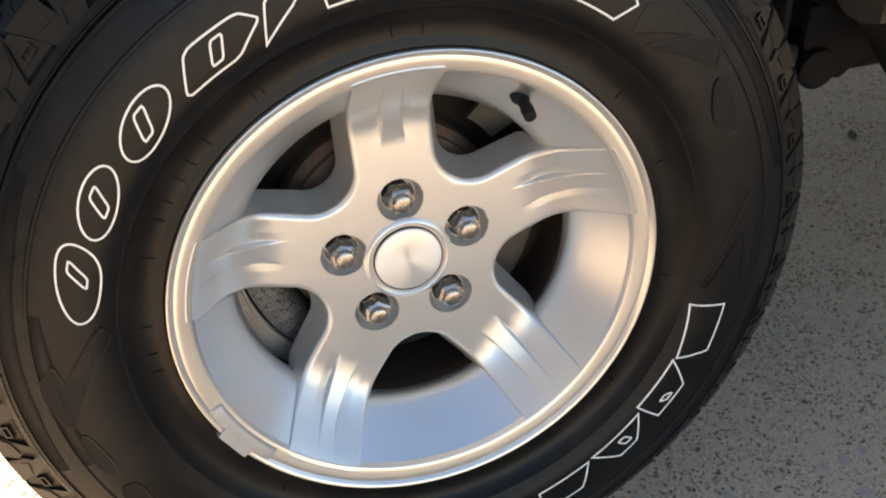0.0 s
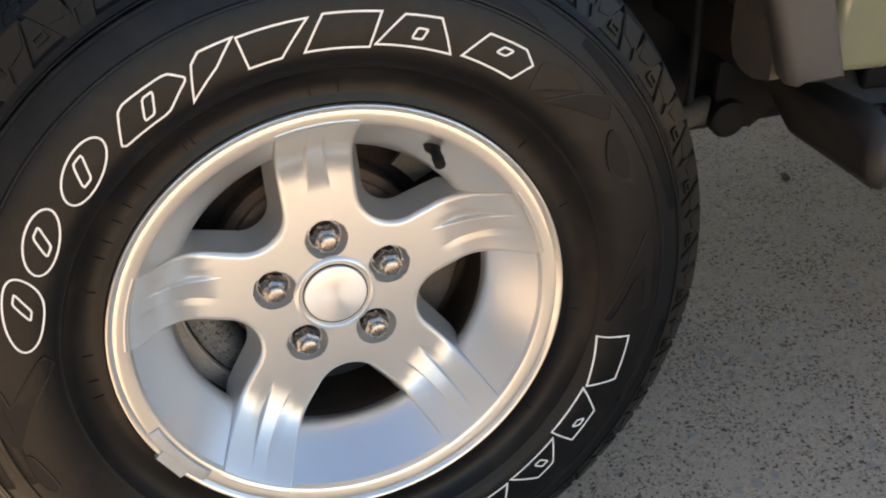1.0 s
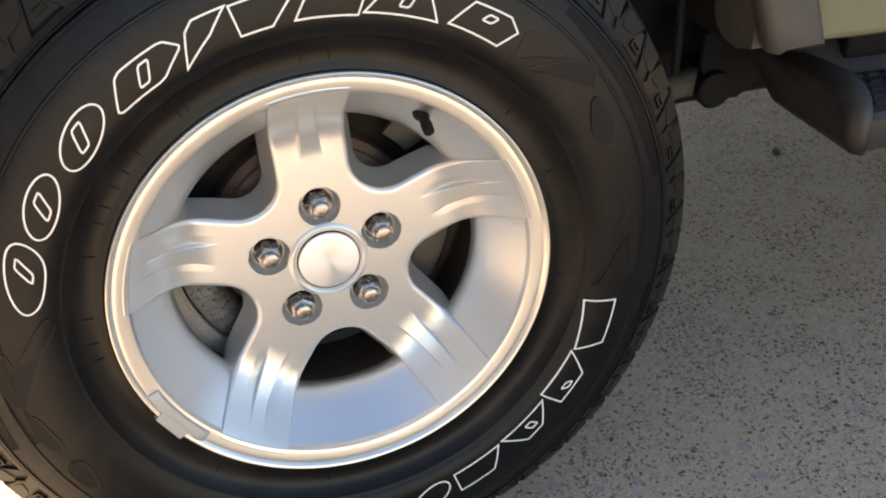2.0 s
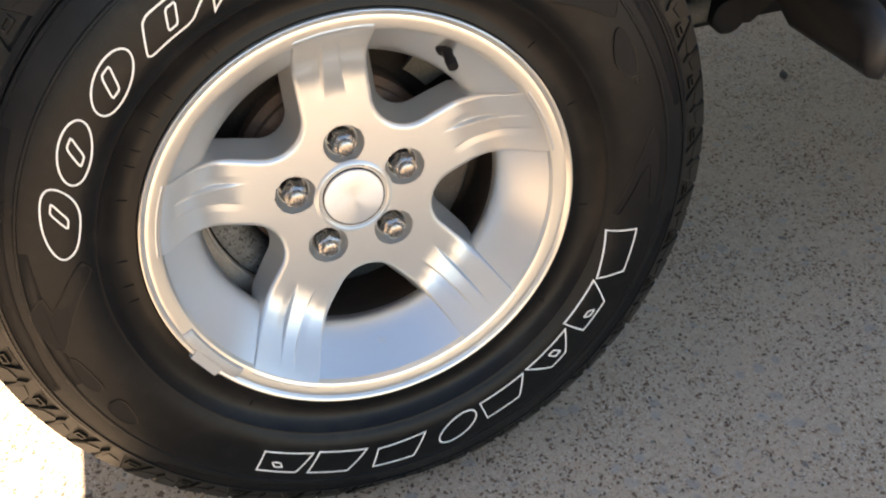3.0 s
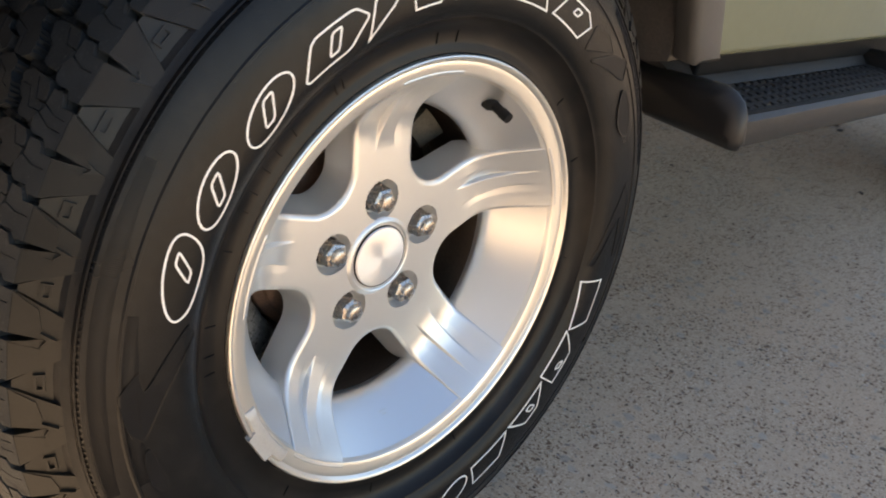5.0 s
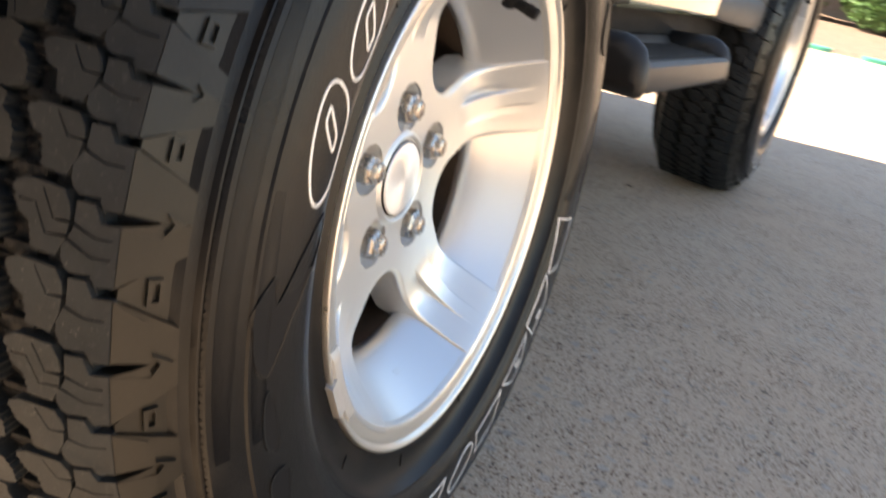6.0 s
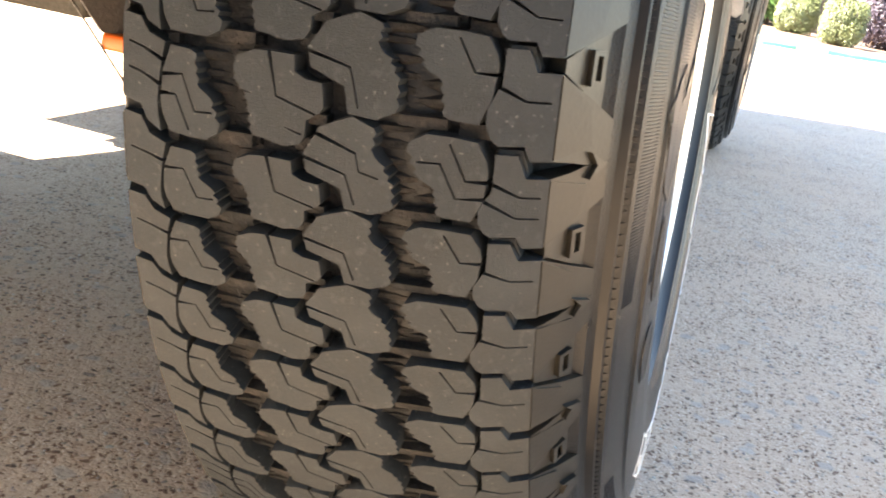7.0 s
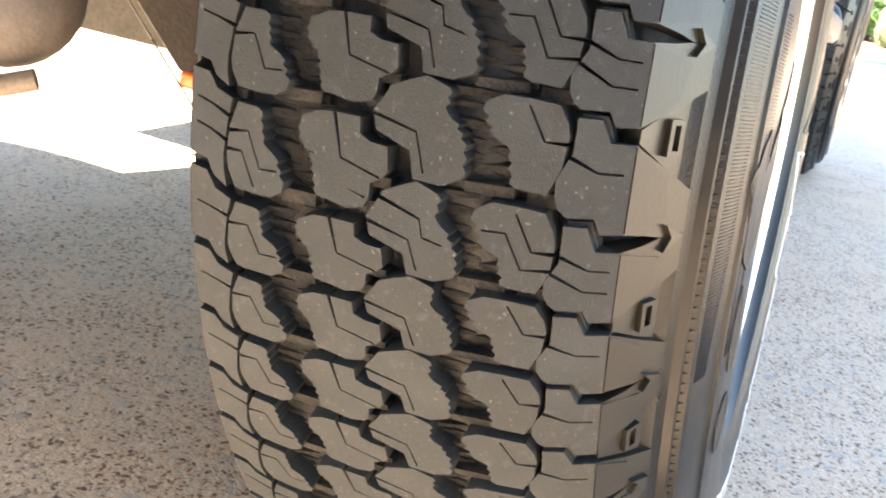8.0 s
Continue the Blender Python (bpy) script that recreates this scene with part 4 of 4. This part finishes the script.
            [[(80.4, -18.7), (75.9, 4.9), (69.9, 6.2), (66.8, -18.2)], slit(73.0, -8, -0.4, 0.9, 4)],
            [[(64.7, -16.5), (61.3, 6.2), (54.2, 7.4), (51.8, -0.5), (54.1, -17.7)], slit(57.6, -1.5, -0.5, 0.9, 3)],
            [[(-15.3, -32.0), (-14.6, -0.3), (-24.9, 3.5), (-27.9, -23.0)]],
            [[(-28.6, -25.0), (-33.0, 0.5), (-41.0, -0.5), (-41.6, -26.0)], slit(-36.8, -8, 0.5, 0.9, 3)],
            [[(-42.7, -21.0), (-47.5, 1.0), (-52.0, 2.0), (-56.3, -20.8)], slit(-49.0, -10, 0.4, 0.9, 4)],
            [[(-57.5, -19.6), (-61.8, 4.5), (-70.2, 5.0), (-70.0, -19.5)]],
            [oval(-76.9, -4.8, 4.4, 15.5, -2.4)],
            [[(-84.5, -17.4), (-88.2, 11.0), (-97.2, 11.5), (-96.0, -13.0)]],
            [[(-98.7, -16.3), (-102.8, 10.9), (-111.4, 9.5), (-109.9, -18.4)]],
            [[(-111.4, -17.0), (-114.0, 9.2), (-122.4, 9.6), (-122.6, -15.2)], slit(-118.6, 0, 0.4, 0.9, 3)]):
    white_shape(shp)

# ---------------------------------------------------------------- rear wheel: the same parts again
REAR = pose(1.925, -0.074, 0.352, 0, 0, -2.5)


def copy_part(ob, parent):
    o = ob.copy()
    scene.collection.objects.link(o)
    o.parent = parent
    for c in ob.children:
        copy_part(c, o)
    return o


rear = copy_part(wheel, car)
rear.name = "rear_wheel"
rear.matrix_basis = REAR
for side_y, nm in ((1.50, "front_wheel"), (1.44, "rear_wheel")):
    o = copy_part(wheel, car)
    o.name = nm
    x0 = -0.01 if nm == "front_wheel" else 2.035
    o.matrix_basis = pose(x0, side_y, 0.352, 0, 0, 177)

# ---------------------------------------------------------------- body of the car
BODY = pose(0, 0, 0, 0, 0, -2.5)


TILT = pose(0.5, 0, 0.45, 0, 2.4, 0) @ pose(-0.5, 0, -0.45)      # the sills sink slightly to the rear


def body_part(name, bm, mat, label="", parent=car, smooth=35, tilt=False):
    bmesh.ops.recalc_face_normals(bm, faces=bm.faces)
    o = part(name, bm, mat, parent, label, smooth)
    if parent is car:
        o.matrix_basis = BODY @ TILT if tilt else BODY
    return o


# tub with doors, bonnet, roof
bm = bmesh.new()
box(bm, (0.50, 0.030, 0.468), (2.47, 1.40, 1.02), 0.012)
body_part("tub", bm, PAINT, "light khaki painted body tub", tilt=True)
bm = bmesh.new()
box(bm, (-0.56, 0.34, 0.60), (0.62, 1.10, 1.08), 0.06)
body_part("bonnet", bm, PAINT, "light khaki painted bonnet")
bm = bmesh.new()
box(bm, (0.72, 0.08, 1.0), (2.44, 1.36, 1.74), 0.06)
body_part("hard_top", bm, DARK, "dark roof over the cabin")
for y0, y1 in ((0.02, 0.35), (1.09, 1.42)):
    bm = bmesh.new()
    box(bm, (-0.50, y0, 0.86), (0.55, y1, 0.90), 0.015)
    body_part("fender", bm, PAINT, "light khaki front fender")
# underside, filled in with added blocks so that less sun passes beneath
for y0, y1 in ((0.34, 0.42), (1.02, 1.10)):
    bm = bmesh.new()
    box(bm, (-0.46, y0, 0.40), (2.42, y1, 0.50), 0.008)
    body_part("frame_rail", bm, DARK, "black steel frame rail")
bm = bmesh.new()
box(bm, (0.30, 0.33, 0.255), (1.4, 1.05, 0.47), 0.03)
body_part("skid_plate", bm, DARK, "black skid plate under the gearbox")
bm = bmesh.new()
box(bm, (-0.38, 0.44, 0.42), (0.5, 1.0, 0.66), 0.04)
body_part("engine_block", bm, DARK, "dirty engine underside")
bm = bmesh.new()
box(bm, (1.5, 0.42, 0.36), (2.40, 1.02, 0.48), 0.03)
body_part("fuel_tank", bm, DARK, "black fuel tank guard")
for y0, y1 in ((0.335, 0.345), (1.095, 1.105)):
    bm = bmesh.new()
    sweep(bm, True, [[(-0.54, y, 0.42), (0.14, y, 0.42), (0.22, y, 0.30), (0.30, y, 0.265), (0.50, y, 0.265), (0.50, y, 0.88), (-0.54, y, 0.88)] for y in (y0, y1)])
    body_part("inner_fender", bm, DARK, "black inner wheel housing")
bm = bmesh.new()
tube(bm, [(-0.035, 0.15, 0.345), (-0.035, 0.22, 0.345), (-0.035, 0.26, 0.35), (-0.035, 1.18, 0.35), (-0.035, 1.28, 0.345)], [0.06, 0.055, 0.046, 0.046, 0.06], 20)
box(bm, (-0.09, 0.36, 0.303), (-0.02, 0.52, 0.36), 0.004)
body_part("axle", bm, GRIME, "dirty grey axle tube")
bm = bmesh.new()
tube(bm, [(1.955, 0.14, 0.352), (1.955, 1.30, 0.352)], 0.04)
body_part("axle", bm, DARK, "dirty black axle tube")
bm = bmesh.new()
tube(bm, [(0.05, 0.16, 0.31), (0.30, 0.20, 0.325), (0.40, 0.212, 0.340), (0.47, 0.218, 0.352), (0.50, 0.220, 0.354)], [0.020, 0.016, 0.0145, 0.016, 0.018], 16)
arm = body_part("control_arm", bm, GRIME, "grimy steel suspension arm")
bm = bmesh.new()
tube(bm, [(0.505, 0.188, 0.350), (0.505, 0.191, 0.350), (0.505, 0.252, 0.354), (0.505, 0.255, 0.354)], [0.018, 0.023, 0.023, 0.018], 20)
body_part("bushing", bm, DARK, "black rubber bushing", parent=arm)
for y0 in (0.200, 0.262):
    bm = bmesh.new()
    sweep(bm, True, [[(0.488, y, 0.380), (0.506, y, 0.336), (0.540, y, 0.332), (0.566, y, 0.352), (0.575, y, 0.420), (0.490, y, 0.420)] for y in (y0, y0 + 0.008)])
    body_part("arm_bracket", bm, DARK, "black steel bracket plate of the suspension arm")
bm = bmesh.new()
tube(bm, [(0.425, 0.15, 0.40), (0.425, 0.15, 0.52), (0.42, 0.16, 0.70)], 0.005, 10)
body_part("brake_hose", bm, DARK, "thin black brake hose")
# front end
bm = bmesh.new()
rings = []
for y, r0 in ((0.08, 0.055), (0.095, 0.072), (0.12, 0.080), (0.17, 0.083), (0.60, 0.083), (1.26, 0.083), (1.31, 0.080), (1.335, 0.072), (1.35, 0.055)):
    rings.append([(-0.474 + r0 * math.cos(2 * math.pi * k / 20), y, 0.520 + r0 * 0.95 * math.sin(2 * math.pi * k / 20)) for k in range(20)])
sweep(bm, True, rings)
body_part("front_bumper", bm, DARK, "black front bumper")
# unseen grille, added to block sun that would reach the front tyre
bm = bmesh.new()
box(bm, (-0.555, 0.30, 0.58), (-0.52, 1.10, 1.05), 0.02)
body_part("grille", bm, DARK, "unseen dark grille panel that blocks sun from the tyre")
# damper body with its rounded foot and bolt
bm = bmesh.new()
rings = []
for i in range(9):
    a = math.pi / 2 * i / 8
    rings.append([(-0.325 + 0.0375 * max(0.05, math.sin(a)) * math.cos(2 * math.pi * k / 28), 0.270 + 0.0375 * max(0.05, math.sin(a)) * math.sin(2 * math.pi * k / 28), 0.358 - 0.036 * math.cos(a)) for k in range(28)])
rings += [[(-0.325 + s + 0.0375 * math.cos(2 * math.pi * k / 28), 0.270 + 0.0375 * math.sin(2 * math.pi * k / 28), z) for k in range(28)] for s, z in ((0.0, 0.40), (0.02, 0.46))]
sweep(bm, True, rings)
damper = body_part("damper", bm, DUST, "dusty grey-brown rounded damper body")
bm = bmesh.new()
tube(bm, [(-0.332, 0.240, 0.3225), (-0.346, 0.2575, 0.3155), (-0.370, 0.2895, 0.303)], [0.0052, 0.0052, 0.0052], 14)
body_part("damper_bolt", bm, KNUCKLE, "pale grey bolt", parent=damper)
bm = bmesh.new()
sweep(bm, True, [[(-0.217, 0.249, 0.318), (-0.211, 0.256, 0.318), (-0.15, 0.236, 0.318), (-0.16, 0.215, 0.318)],
                 [(-0.242, 0.279, 0.372), (-0.236, 0.286, 0.372), (-0.13, 0.25, 0.372), (-0.14, 0.20, 0.372)],
                 [(-0.30, 0.34, 0.50), (-0.29, 0.35, 0.50), (-0.10, 0.30, 0.50), (-0.11, 0.18, 0.50)]])
body_part("spring_seat", bm, DUST, "dusty plate in front of the spring")
# glint on the plate's left edge, modelled as a thin steel tube
bm = bmesh.new()
tube(bm, [(-0.302, 0.345, 0.50), (-0.244, 0.284, 0.372), (-0.222, 0.258, 0.324), (-0.206, 0.240, 0.290)], 0.0007, 8)
body_part("brake_line", bm, STEEL, "thin bright line for the glint on the plate's edge")
bm = bmesh.new()
box(bm, (-0.215, 0.205, 0.308), (-0.165, 0.2525, 0.3180), 0.003)
body_part("bump_stop", bm, ORANGE, "orange rubber bump stop")

def arch(line, x, sec, floor=0.0):
    bm = bmesh.new()
    rings = []
    for i, (fx, fz) in enumerate(line):
        a, b = line[max(0, i - 1)], line[min(len(line) - 1, i + 1)]
        d = Vector((b[0] - a[0], 0, b[1] - a[1])).normalized()
        nrm = Vector((d.z, 0, -d.x))          # towards the wheel
        o = Vector((x + fx, 0, fz))
        ring = [o + nrm * k + Vector((0, y, 0)) for y, k in sec]
        for p in ring:
            p.z = max(p.z, floor + (0.006 if p.y < 0.002 else 0.0))
        rings.append(ring)
    sweep(bm, True, rings)
    return bm


def softened(line, times=2):
    for _ in range(times):
        q = [line[0]]
        for a, b in zip(line, line[1:]):
            q += [(a[0] * 0.75 + b[0] * 0.25, a[1] * 0.75 + b[1] * 0.25), (a[0] * 0.25 + b[0] * 0.75, a[1] * 0.25 + b[1] * 0.75)]
        line = q + [line[-1]]
    return line


def flare(x, low_front, low_rear, label, floor):
    """Wheel flare: a rolled band with two legs and a flat top, a dusty return panel and the dark liner behind it."""
    line = softened([(-0.490, low_front), (-0.445, 0.60), (-0.36, 0.76), (-0.20, 0.865), (0.20, 0.865), (0.33, 0.76), (0.432, 0.60), (0.478, low_rear)])
    o = body_part("fender_flare", arch(line, x, [(0.030, 0.026), (0.010, 0.030), (0.003, 0.027), (-0.001, 0.020), (-0.001, -0.020), (0.003, -0.027), (0.012, -0.030), (0.034, -0.028)], floor), FLARE, label, smooth=60)
    bm = bmesh.new()
    sweep(bm, True, [[(x + dx, y, z) for y, z in ((0.033, 0.70), (0.033, floor - 0.004), (0.060, floor - 0.013), (0.084, floor - 0.012), (0.100, floor - 0.004), (0.108, floor + 0.012), (0.112, 0.70))] for dx in (0.440, 0.462)])
    body_part("return_panel", bm, DUST, "dusty brown panel behind the flare")
    inner = [(a, max(b, floor + 0.03)) for a, b in line]
    body_part("wheel_liner", arch(inner, x, [(0.030, 0.002), (0.37, 0.002), (0.37, -0.006), (0.030, -0.006)]), DARK, "black wheel housing liner")
    return o


flare(0.0, 0.56, 0.462, "grey moulded plastic fender flare over the front wheel", 0.477)
flare(2.03, 0.40, 0.50, "grey moulded plastic fender flare over the rear wheel", 0.412)
# firewall between the engine bay and the cabin
bm = bmesh.new()
box(bm, (0.468, 0.115, 0.44), (0.494, 1.285, 0.858), 0.004)
body_part("firewall", bm, DARK, "black firewall panel")
# sill below the doors
bm = bmesh.new()
box(bm, (0.585, 0.075, 0.425), (1.62, 0.30, 0.475), 0.006)
body_part("sill", bm, DARK, "black sill under the doors", tilt=True)
# moulding that runs from the sill into the rear flare
bm = bmesh.new()
rings = []
for x, y0, z0, z1 in ((1.180, 0.060, 0.478, 0.500), (1.190, 0.036, 0.472, 0.515), (1.26, 0.020, 0.466, 0.518), (1.40, 0.002, 0.462, 0.522), (1.54, -0.004, 0.460, 0.524), (1.585, -0.002, 0.462, 0.524)):
    rings.append([(x, 0.16, z0 + 0.004), (x, y0 + 0.014, z0), (x, y0 + 0.004, z0 + 0.004), (x, y0, z0 + 0.014), (x, y0 + 0.001, z1 - 0.010), (x, y0 + 0.008, z1), (x, y0 + 0.030, z1 + 0.014), (x, 0.065, z1 + 0.10), (x, 0.16, z1 + 0.10)])
sweep(bm, True, rings)
body_part("flare_extension", bm, FLARE, "grey moulded plastic in front of the rear flare", tilt=True)

# side step: body, two raised end caps, ribbed pad
bm = bmesh.new()
rings = []
for x in (0.535, 0.55, 1.10, 1.112):
    k = 0.003 if x in (0.535, 1.112) else 0
    rings.append([(x, 0.16, 0.410 + k), (x, 0.16, 0.452 - k), (x, 0.112, 0.448 - k), (x, 0.090, 0.440 - k), (x, 0.066, 0.414 - k), (x, -0.018, 0.414 - k), (x, -0.031 + k, 0.417 - k), (x, -0.037 + k, 0.411), (x, -0.038 + k, 0.384 + k), (x, -0.031, 0.375 + k), (x, 0.09, 0.374 + k)])
sweep(bm, True, rings)
step = body_part("side_step", bm, STEP, "black plastic side step with a ribbed tread pad", tilt=True)
for x in (0.522, 1.100):
    bm = bmesh.new()
    rings = []
    for xx, k in ((x, 0.018), (x + 0.0015, 0.0135), (x + 0.004, 0.0090), (x + 0.0075, 0.0050), (x + 0.011, 0.0022), (x + 0.015, 0.0005), (x + 0.019, 0.0), (x + 0.023, 0.0012), (x + 0.0255, 0.0035), (x + 0.027, 0.007)):
        rings.append([(xx, 0.19, 0.424 + min(k, 0.005)), (xx, 0.19, 0.436 - min(k, 0.005)), (xx, 0.105, 0.434 - k * 0.6), (xx, 0.05, 0.440 - k * 0.8), (xx, 0.004, 0.445 - k), (xx, -0.012 + k, 0.441 - k), (xx, -0.026 + k, 0.432 - k), (xx, -0.035 + k, 0.415), (xx, -0.040 + k, 0.385), (xx, -0.036 + k, 0.373 + k), (xx, -0.028, 0.370 + k), (xx, 0.10, 0.369 + k * 0.6), (xx, 0.13, 0.385 + k * 0.6)])
    sweep(bm, True, rings)
    body_part("end_cap", bm, CAP_PLASTIC, "smooth black moulded end cap", parent=step, smooth=50)
bm = bmesh.new()
for i in range(26):
    for j in range(5):
        x0, y0 = 0.562 + i * 0.0202 + (0.010 if j % 2 else 0), -0.014 + j * 0.0165
        box(bm, (x0, y0, 0.4125), (x0 + 0.012, y0 + 0.007, 0.4175))
box(bm, (0.556, -0.017, 0.4130), (1.092, 0.063, 0.4146))
body_part("tread_pad", bm, PAD, "black ribbed tread pad", parent=step, smooth=0)

# the same mouldings on the car's other side
FAR = pose(0, 1.40, 0) @ Matrix.Scale(-1, 4, (0, 1, 0))
for ob in [o for o in car.children if o.name.split(".")[0] in ("fender_flare", "flare_extension", "side_step", "return_panel", "wheel_liner", "sill", "control_arm", "arm_bracket")]:
    twin = copy_part(ob, car)
    twin.matrix_basis = BODY @ FAR @ BODY.inverted() @ ob.matrix_basis

# ---------------------------------------------------------------- garden across the driveway
def bush(name, centre, size, mat, count, leaf, label, seed):
    bm = bmesh.new()
    rg = random.Random(seed)
    for _ in range(count):
        d = Vector((rg.gauss(0, 1), rg.gauss(0, 1), rg.gauss(0, 1))).normalized()
        lump = 1 + 0.16 * noise.noise(d * 2.3 + Vector((seed, 0, 0)))
        rr = lump * rg.uniform(0.75, 1.0) / max(0.86, (d.x ** 4 + d.y ** 4 + d.z ** 4) ** 0.25 * 1.12)
        p = Vector((d.x * size[0] * rr, d.y * size[1] * rr, size[2] + d.z * size[2] * rr))
        if p.z < 0.03:
            p.z = rg.uniform(0.03, 0.3)
        nrm = (d + Vector((rg.uniform(-.7, .7), rg.uniform(-.7, .7), rg.uniform(-.3, .9)))).normalized()
        u = nrm.orthogonal().normalized()
        u.rotate(Matrix.Rotation(rg.uniform(0, 6.28), 3, nrm))
        w = nrm.cross(u)
        s = leaf * rg.uniform(0.7, 1.3)
        vs = [bm.verts.new(p + a) for a in (-u * s, w * s * 0.45 + nrm * s * 0.1, u * s, -w * s * 0.45 + nrm * s * 0.1)]
        bm.faces.new(vs)
    thing = tagged(new(name), label, "bush")
    thing.location = centre
    part("foliage", bm, mat, thing, smooth=0)
    tb = bmesh.new()
    for k in range(4):
        a = k * 1.6
        tube(tb, [(0.05 * math.cos(a), 0.05 * math.sin(a), 0), (size[0] * 0.4 * math.cos(a), size[1] * 0.4 * math.sin(a), size[2]), (size[0] * 0.6 * math.cos(a), size[1] * 0.6 * math.sin(a), size[2] * 1.5)], [0.03, 0.02, 0.008], 6)
    part("stem", tb, RUST, thing)
    return thing


bush("shrub", (10.97, -0.72, 0), (0.25, 0.25, 0.255), LEAF_LIME, 16000, 0.011, "clipped round yellow-green shrub in the mulch bed", 1)
bush("shrub", (9.75, -1.09, 0), (0.235, 0.235, 0.25), LEAF_LIME, 16000, 0.011, "clipped round yellow-green shrub in the mulch bed", 2)
bush("purple_shrub", (10.75, -1.60, 0), (0.46, 0.44, 0.62), LEAF_PURPLE, 15000, 0.020, "large dark purple-leaved shrub", 3)
bush("tall_shrub", (12.6, -0.42, 0), (0.70, 0.62, 0.95), LEAF_GREEN, 14000, 0.042, "tall glossy green shrub against the wall", 4)
bush("tall_shrub", (12.9, 0.9, 0), (0.7, 0.75, 0.9), LEAF_GREEN, 10000, 0.042, "tall glossy green shrub against the wall", 5)


def bed_front(y):
    return 7.75 - 0.46 * max(-4.0, min(2.5, y))


bm = bmesh.new()
bmesh.ops.create_grid(bm, x_segments=60, y_segments=80, size=1)
for v in bm.verts:
    y = -1.0 + v.co.y * 9
    front = bed_front(y)
    edge = v.co.x < -0.999
    v.co = Vector((front + (v.co.x + 1) * 0.5 * (15.2 - front), y, -0.01 if edge else 0.03 + 0.02 * noise.noise(Vector((v.co.x * 40, y * 4, 0)))))
tagged(part("mulch_bed", bm, MULCH), "brown bark mulch bed", "mulch bed", kind="structure")
bm = bmesh.new()
box(bm, (14.4, -14, 0), (14.7, 14, 3.2), 0)
tagged(part("wall_house", bm, HOUSE, smooth=0), "tan house wall behind the shrubs", "wall", kind="structure")
# unseen overhang, added to keep the sun off the wall below
bm = bmesh.new()
box(bm, (13.3, -14, 2.55), (17.0, 14, 2.72), 0.02)
tagged(part("roof_eaves", bm, GRIME, smooth=0), "unseen brown eaves added to shade the house wall", "roof", kind="structure")

# turquoise plastic edging along parts of the bed
for y0, y1 in ((0.32, -0.08), (-0.30, -0.62), (-0.88, -3.2)):
    bm = bmesh.new()
    rings = []
    for i in range(31):
        y = y0 + (y1 - y0) * i / 30
        x = bed_front(y) - 0.03 + 0.03 * noise.noise(Vector((y * 3, 1, 0)))
        h = 0.028 + 0.012 * noise.noise(Vector((y * 5, 4, 0)))
        w = 0.035 * min(1.0, 0.2 + min(i, 30 - i) / 5)
        rings.append([(x - w, y, 0), (x - w * 0.8, y, h), (x + w * 0.8, y, h + 0.01), (x + w, y, 0)])
    sweep(bm, True, rings)
    bmesh.ops.recalc_face_normals(bm, faces=bm.faces)
    tagged(part("bed_edging", bm, TURQUOISE), "turquoise plastic edging strip beside the mulch", "edging", kind="structure")

# outdoor tap pipe with its white box on the house wall
pipe = tagged(new("meter_box"), "white metal meter box with a curved pipe on the wall", "meter box")
pipe.location = (13.5, -1.26, -0.17)
bm = bmesh.new()
box(bm, (-0.06, -0.13, 1.02), (0.9, 0.13, 1.40), 0.02)
part("box", bm, WHITE_PAINT, pipe)
for z in (1.08, 1.20, 1.31):
    bm = bmesh.new()
    box(bm, (-0.068, -0.075, z), (-0.055, 0.02, z + 0.05), 0.004)
    part("vent", bm, DARK, pipe)
bm = bmesh.new()
tube(bm, [(0.0, 0.05, 1.03), (0.0, 0.09, 0.90), (0.0, 0.10, 0.75), (0.0, 0.06, 0.60), (0.0, 0.0, 0.50), (0.0, 0.0, 0.0)], 0.022, 12)
part("pipe", bm, WHITE_PAINT, pipe)

# unseen plain wall behind the camera's end point, added to cut low sky light
bm = bmesh.new()
box(bm, (-4.2, -7, 0), (-3.6, 7, 5.6), 0)
tagged(part("wall_garage", bm, UNSEEN_WALL, smooth=0), "pale grey unseen wall ahead of the car, added to cut sky light", "wall", kind="structure")

# scraps of bark and grit on the concrete
def scrap(x, y, size, mat, label, seed):
    bm = bmesh.new()
    bmesh.ops.create_icosphere(bm, subdivisions=2, radius=1.0)
    for v in bm.verts:
        k = 1 + 0.35 * noise.noise(v.co * 1.7 + Vector((seed, 0, 0)))
        v.co = Vector((v.co.x * size * k, v.co.y * size * 0.55 * k, size * 0.12 + v.co.z * size * 0.16 * k))
    o = part("bark_scrap", bm, mat, None, smooth=40)
    o.matrix_basis = pose(x, y, 0, 0, 0, seed * 57)
    return tagged(o, label, "bark scrap", group="scraps on the driveway")


for i, (x, y, size) in enumerate(((0.912, 0.541, 0.013), (2.010, 0.350, 0.014), (1.985, 0.322, 0.013), (1.607, 0.102, 0.009))):
    scrap(x, y, size, BARK, "small dark scrap of bark on the concrete", i + 1)
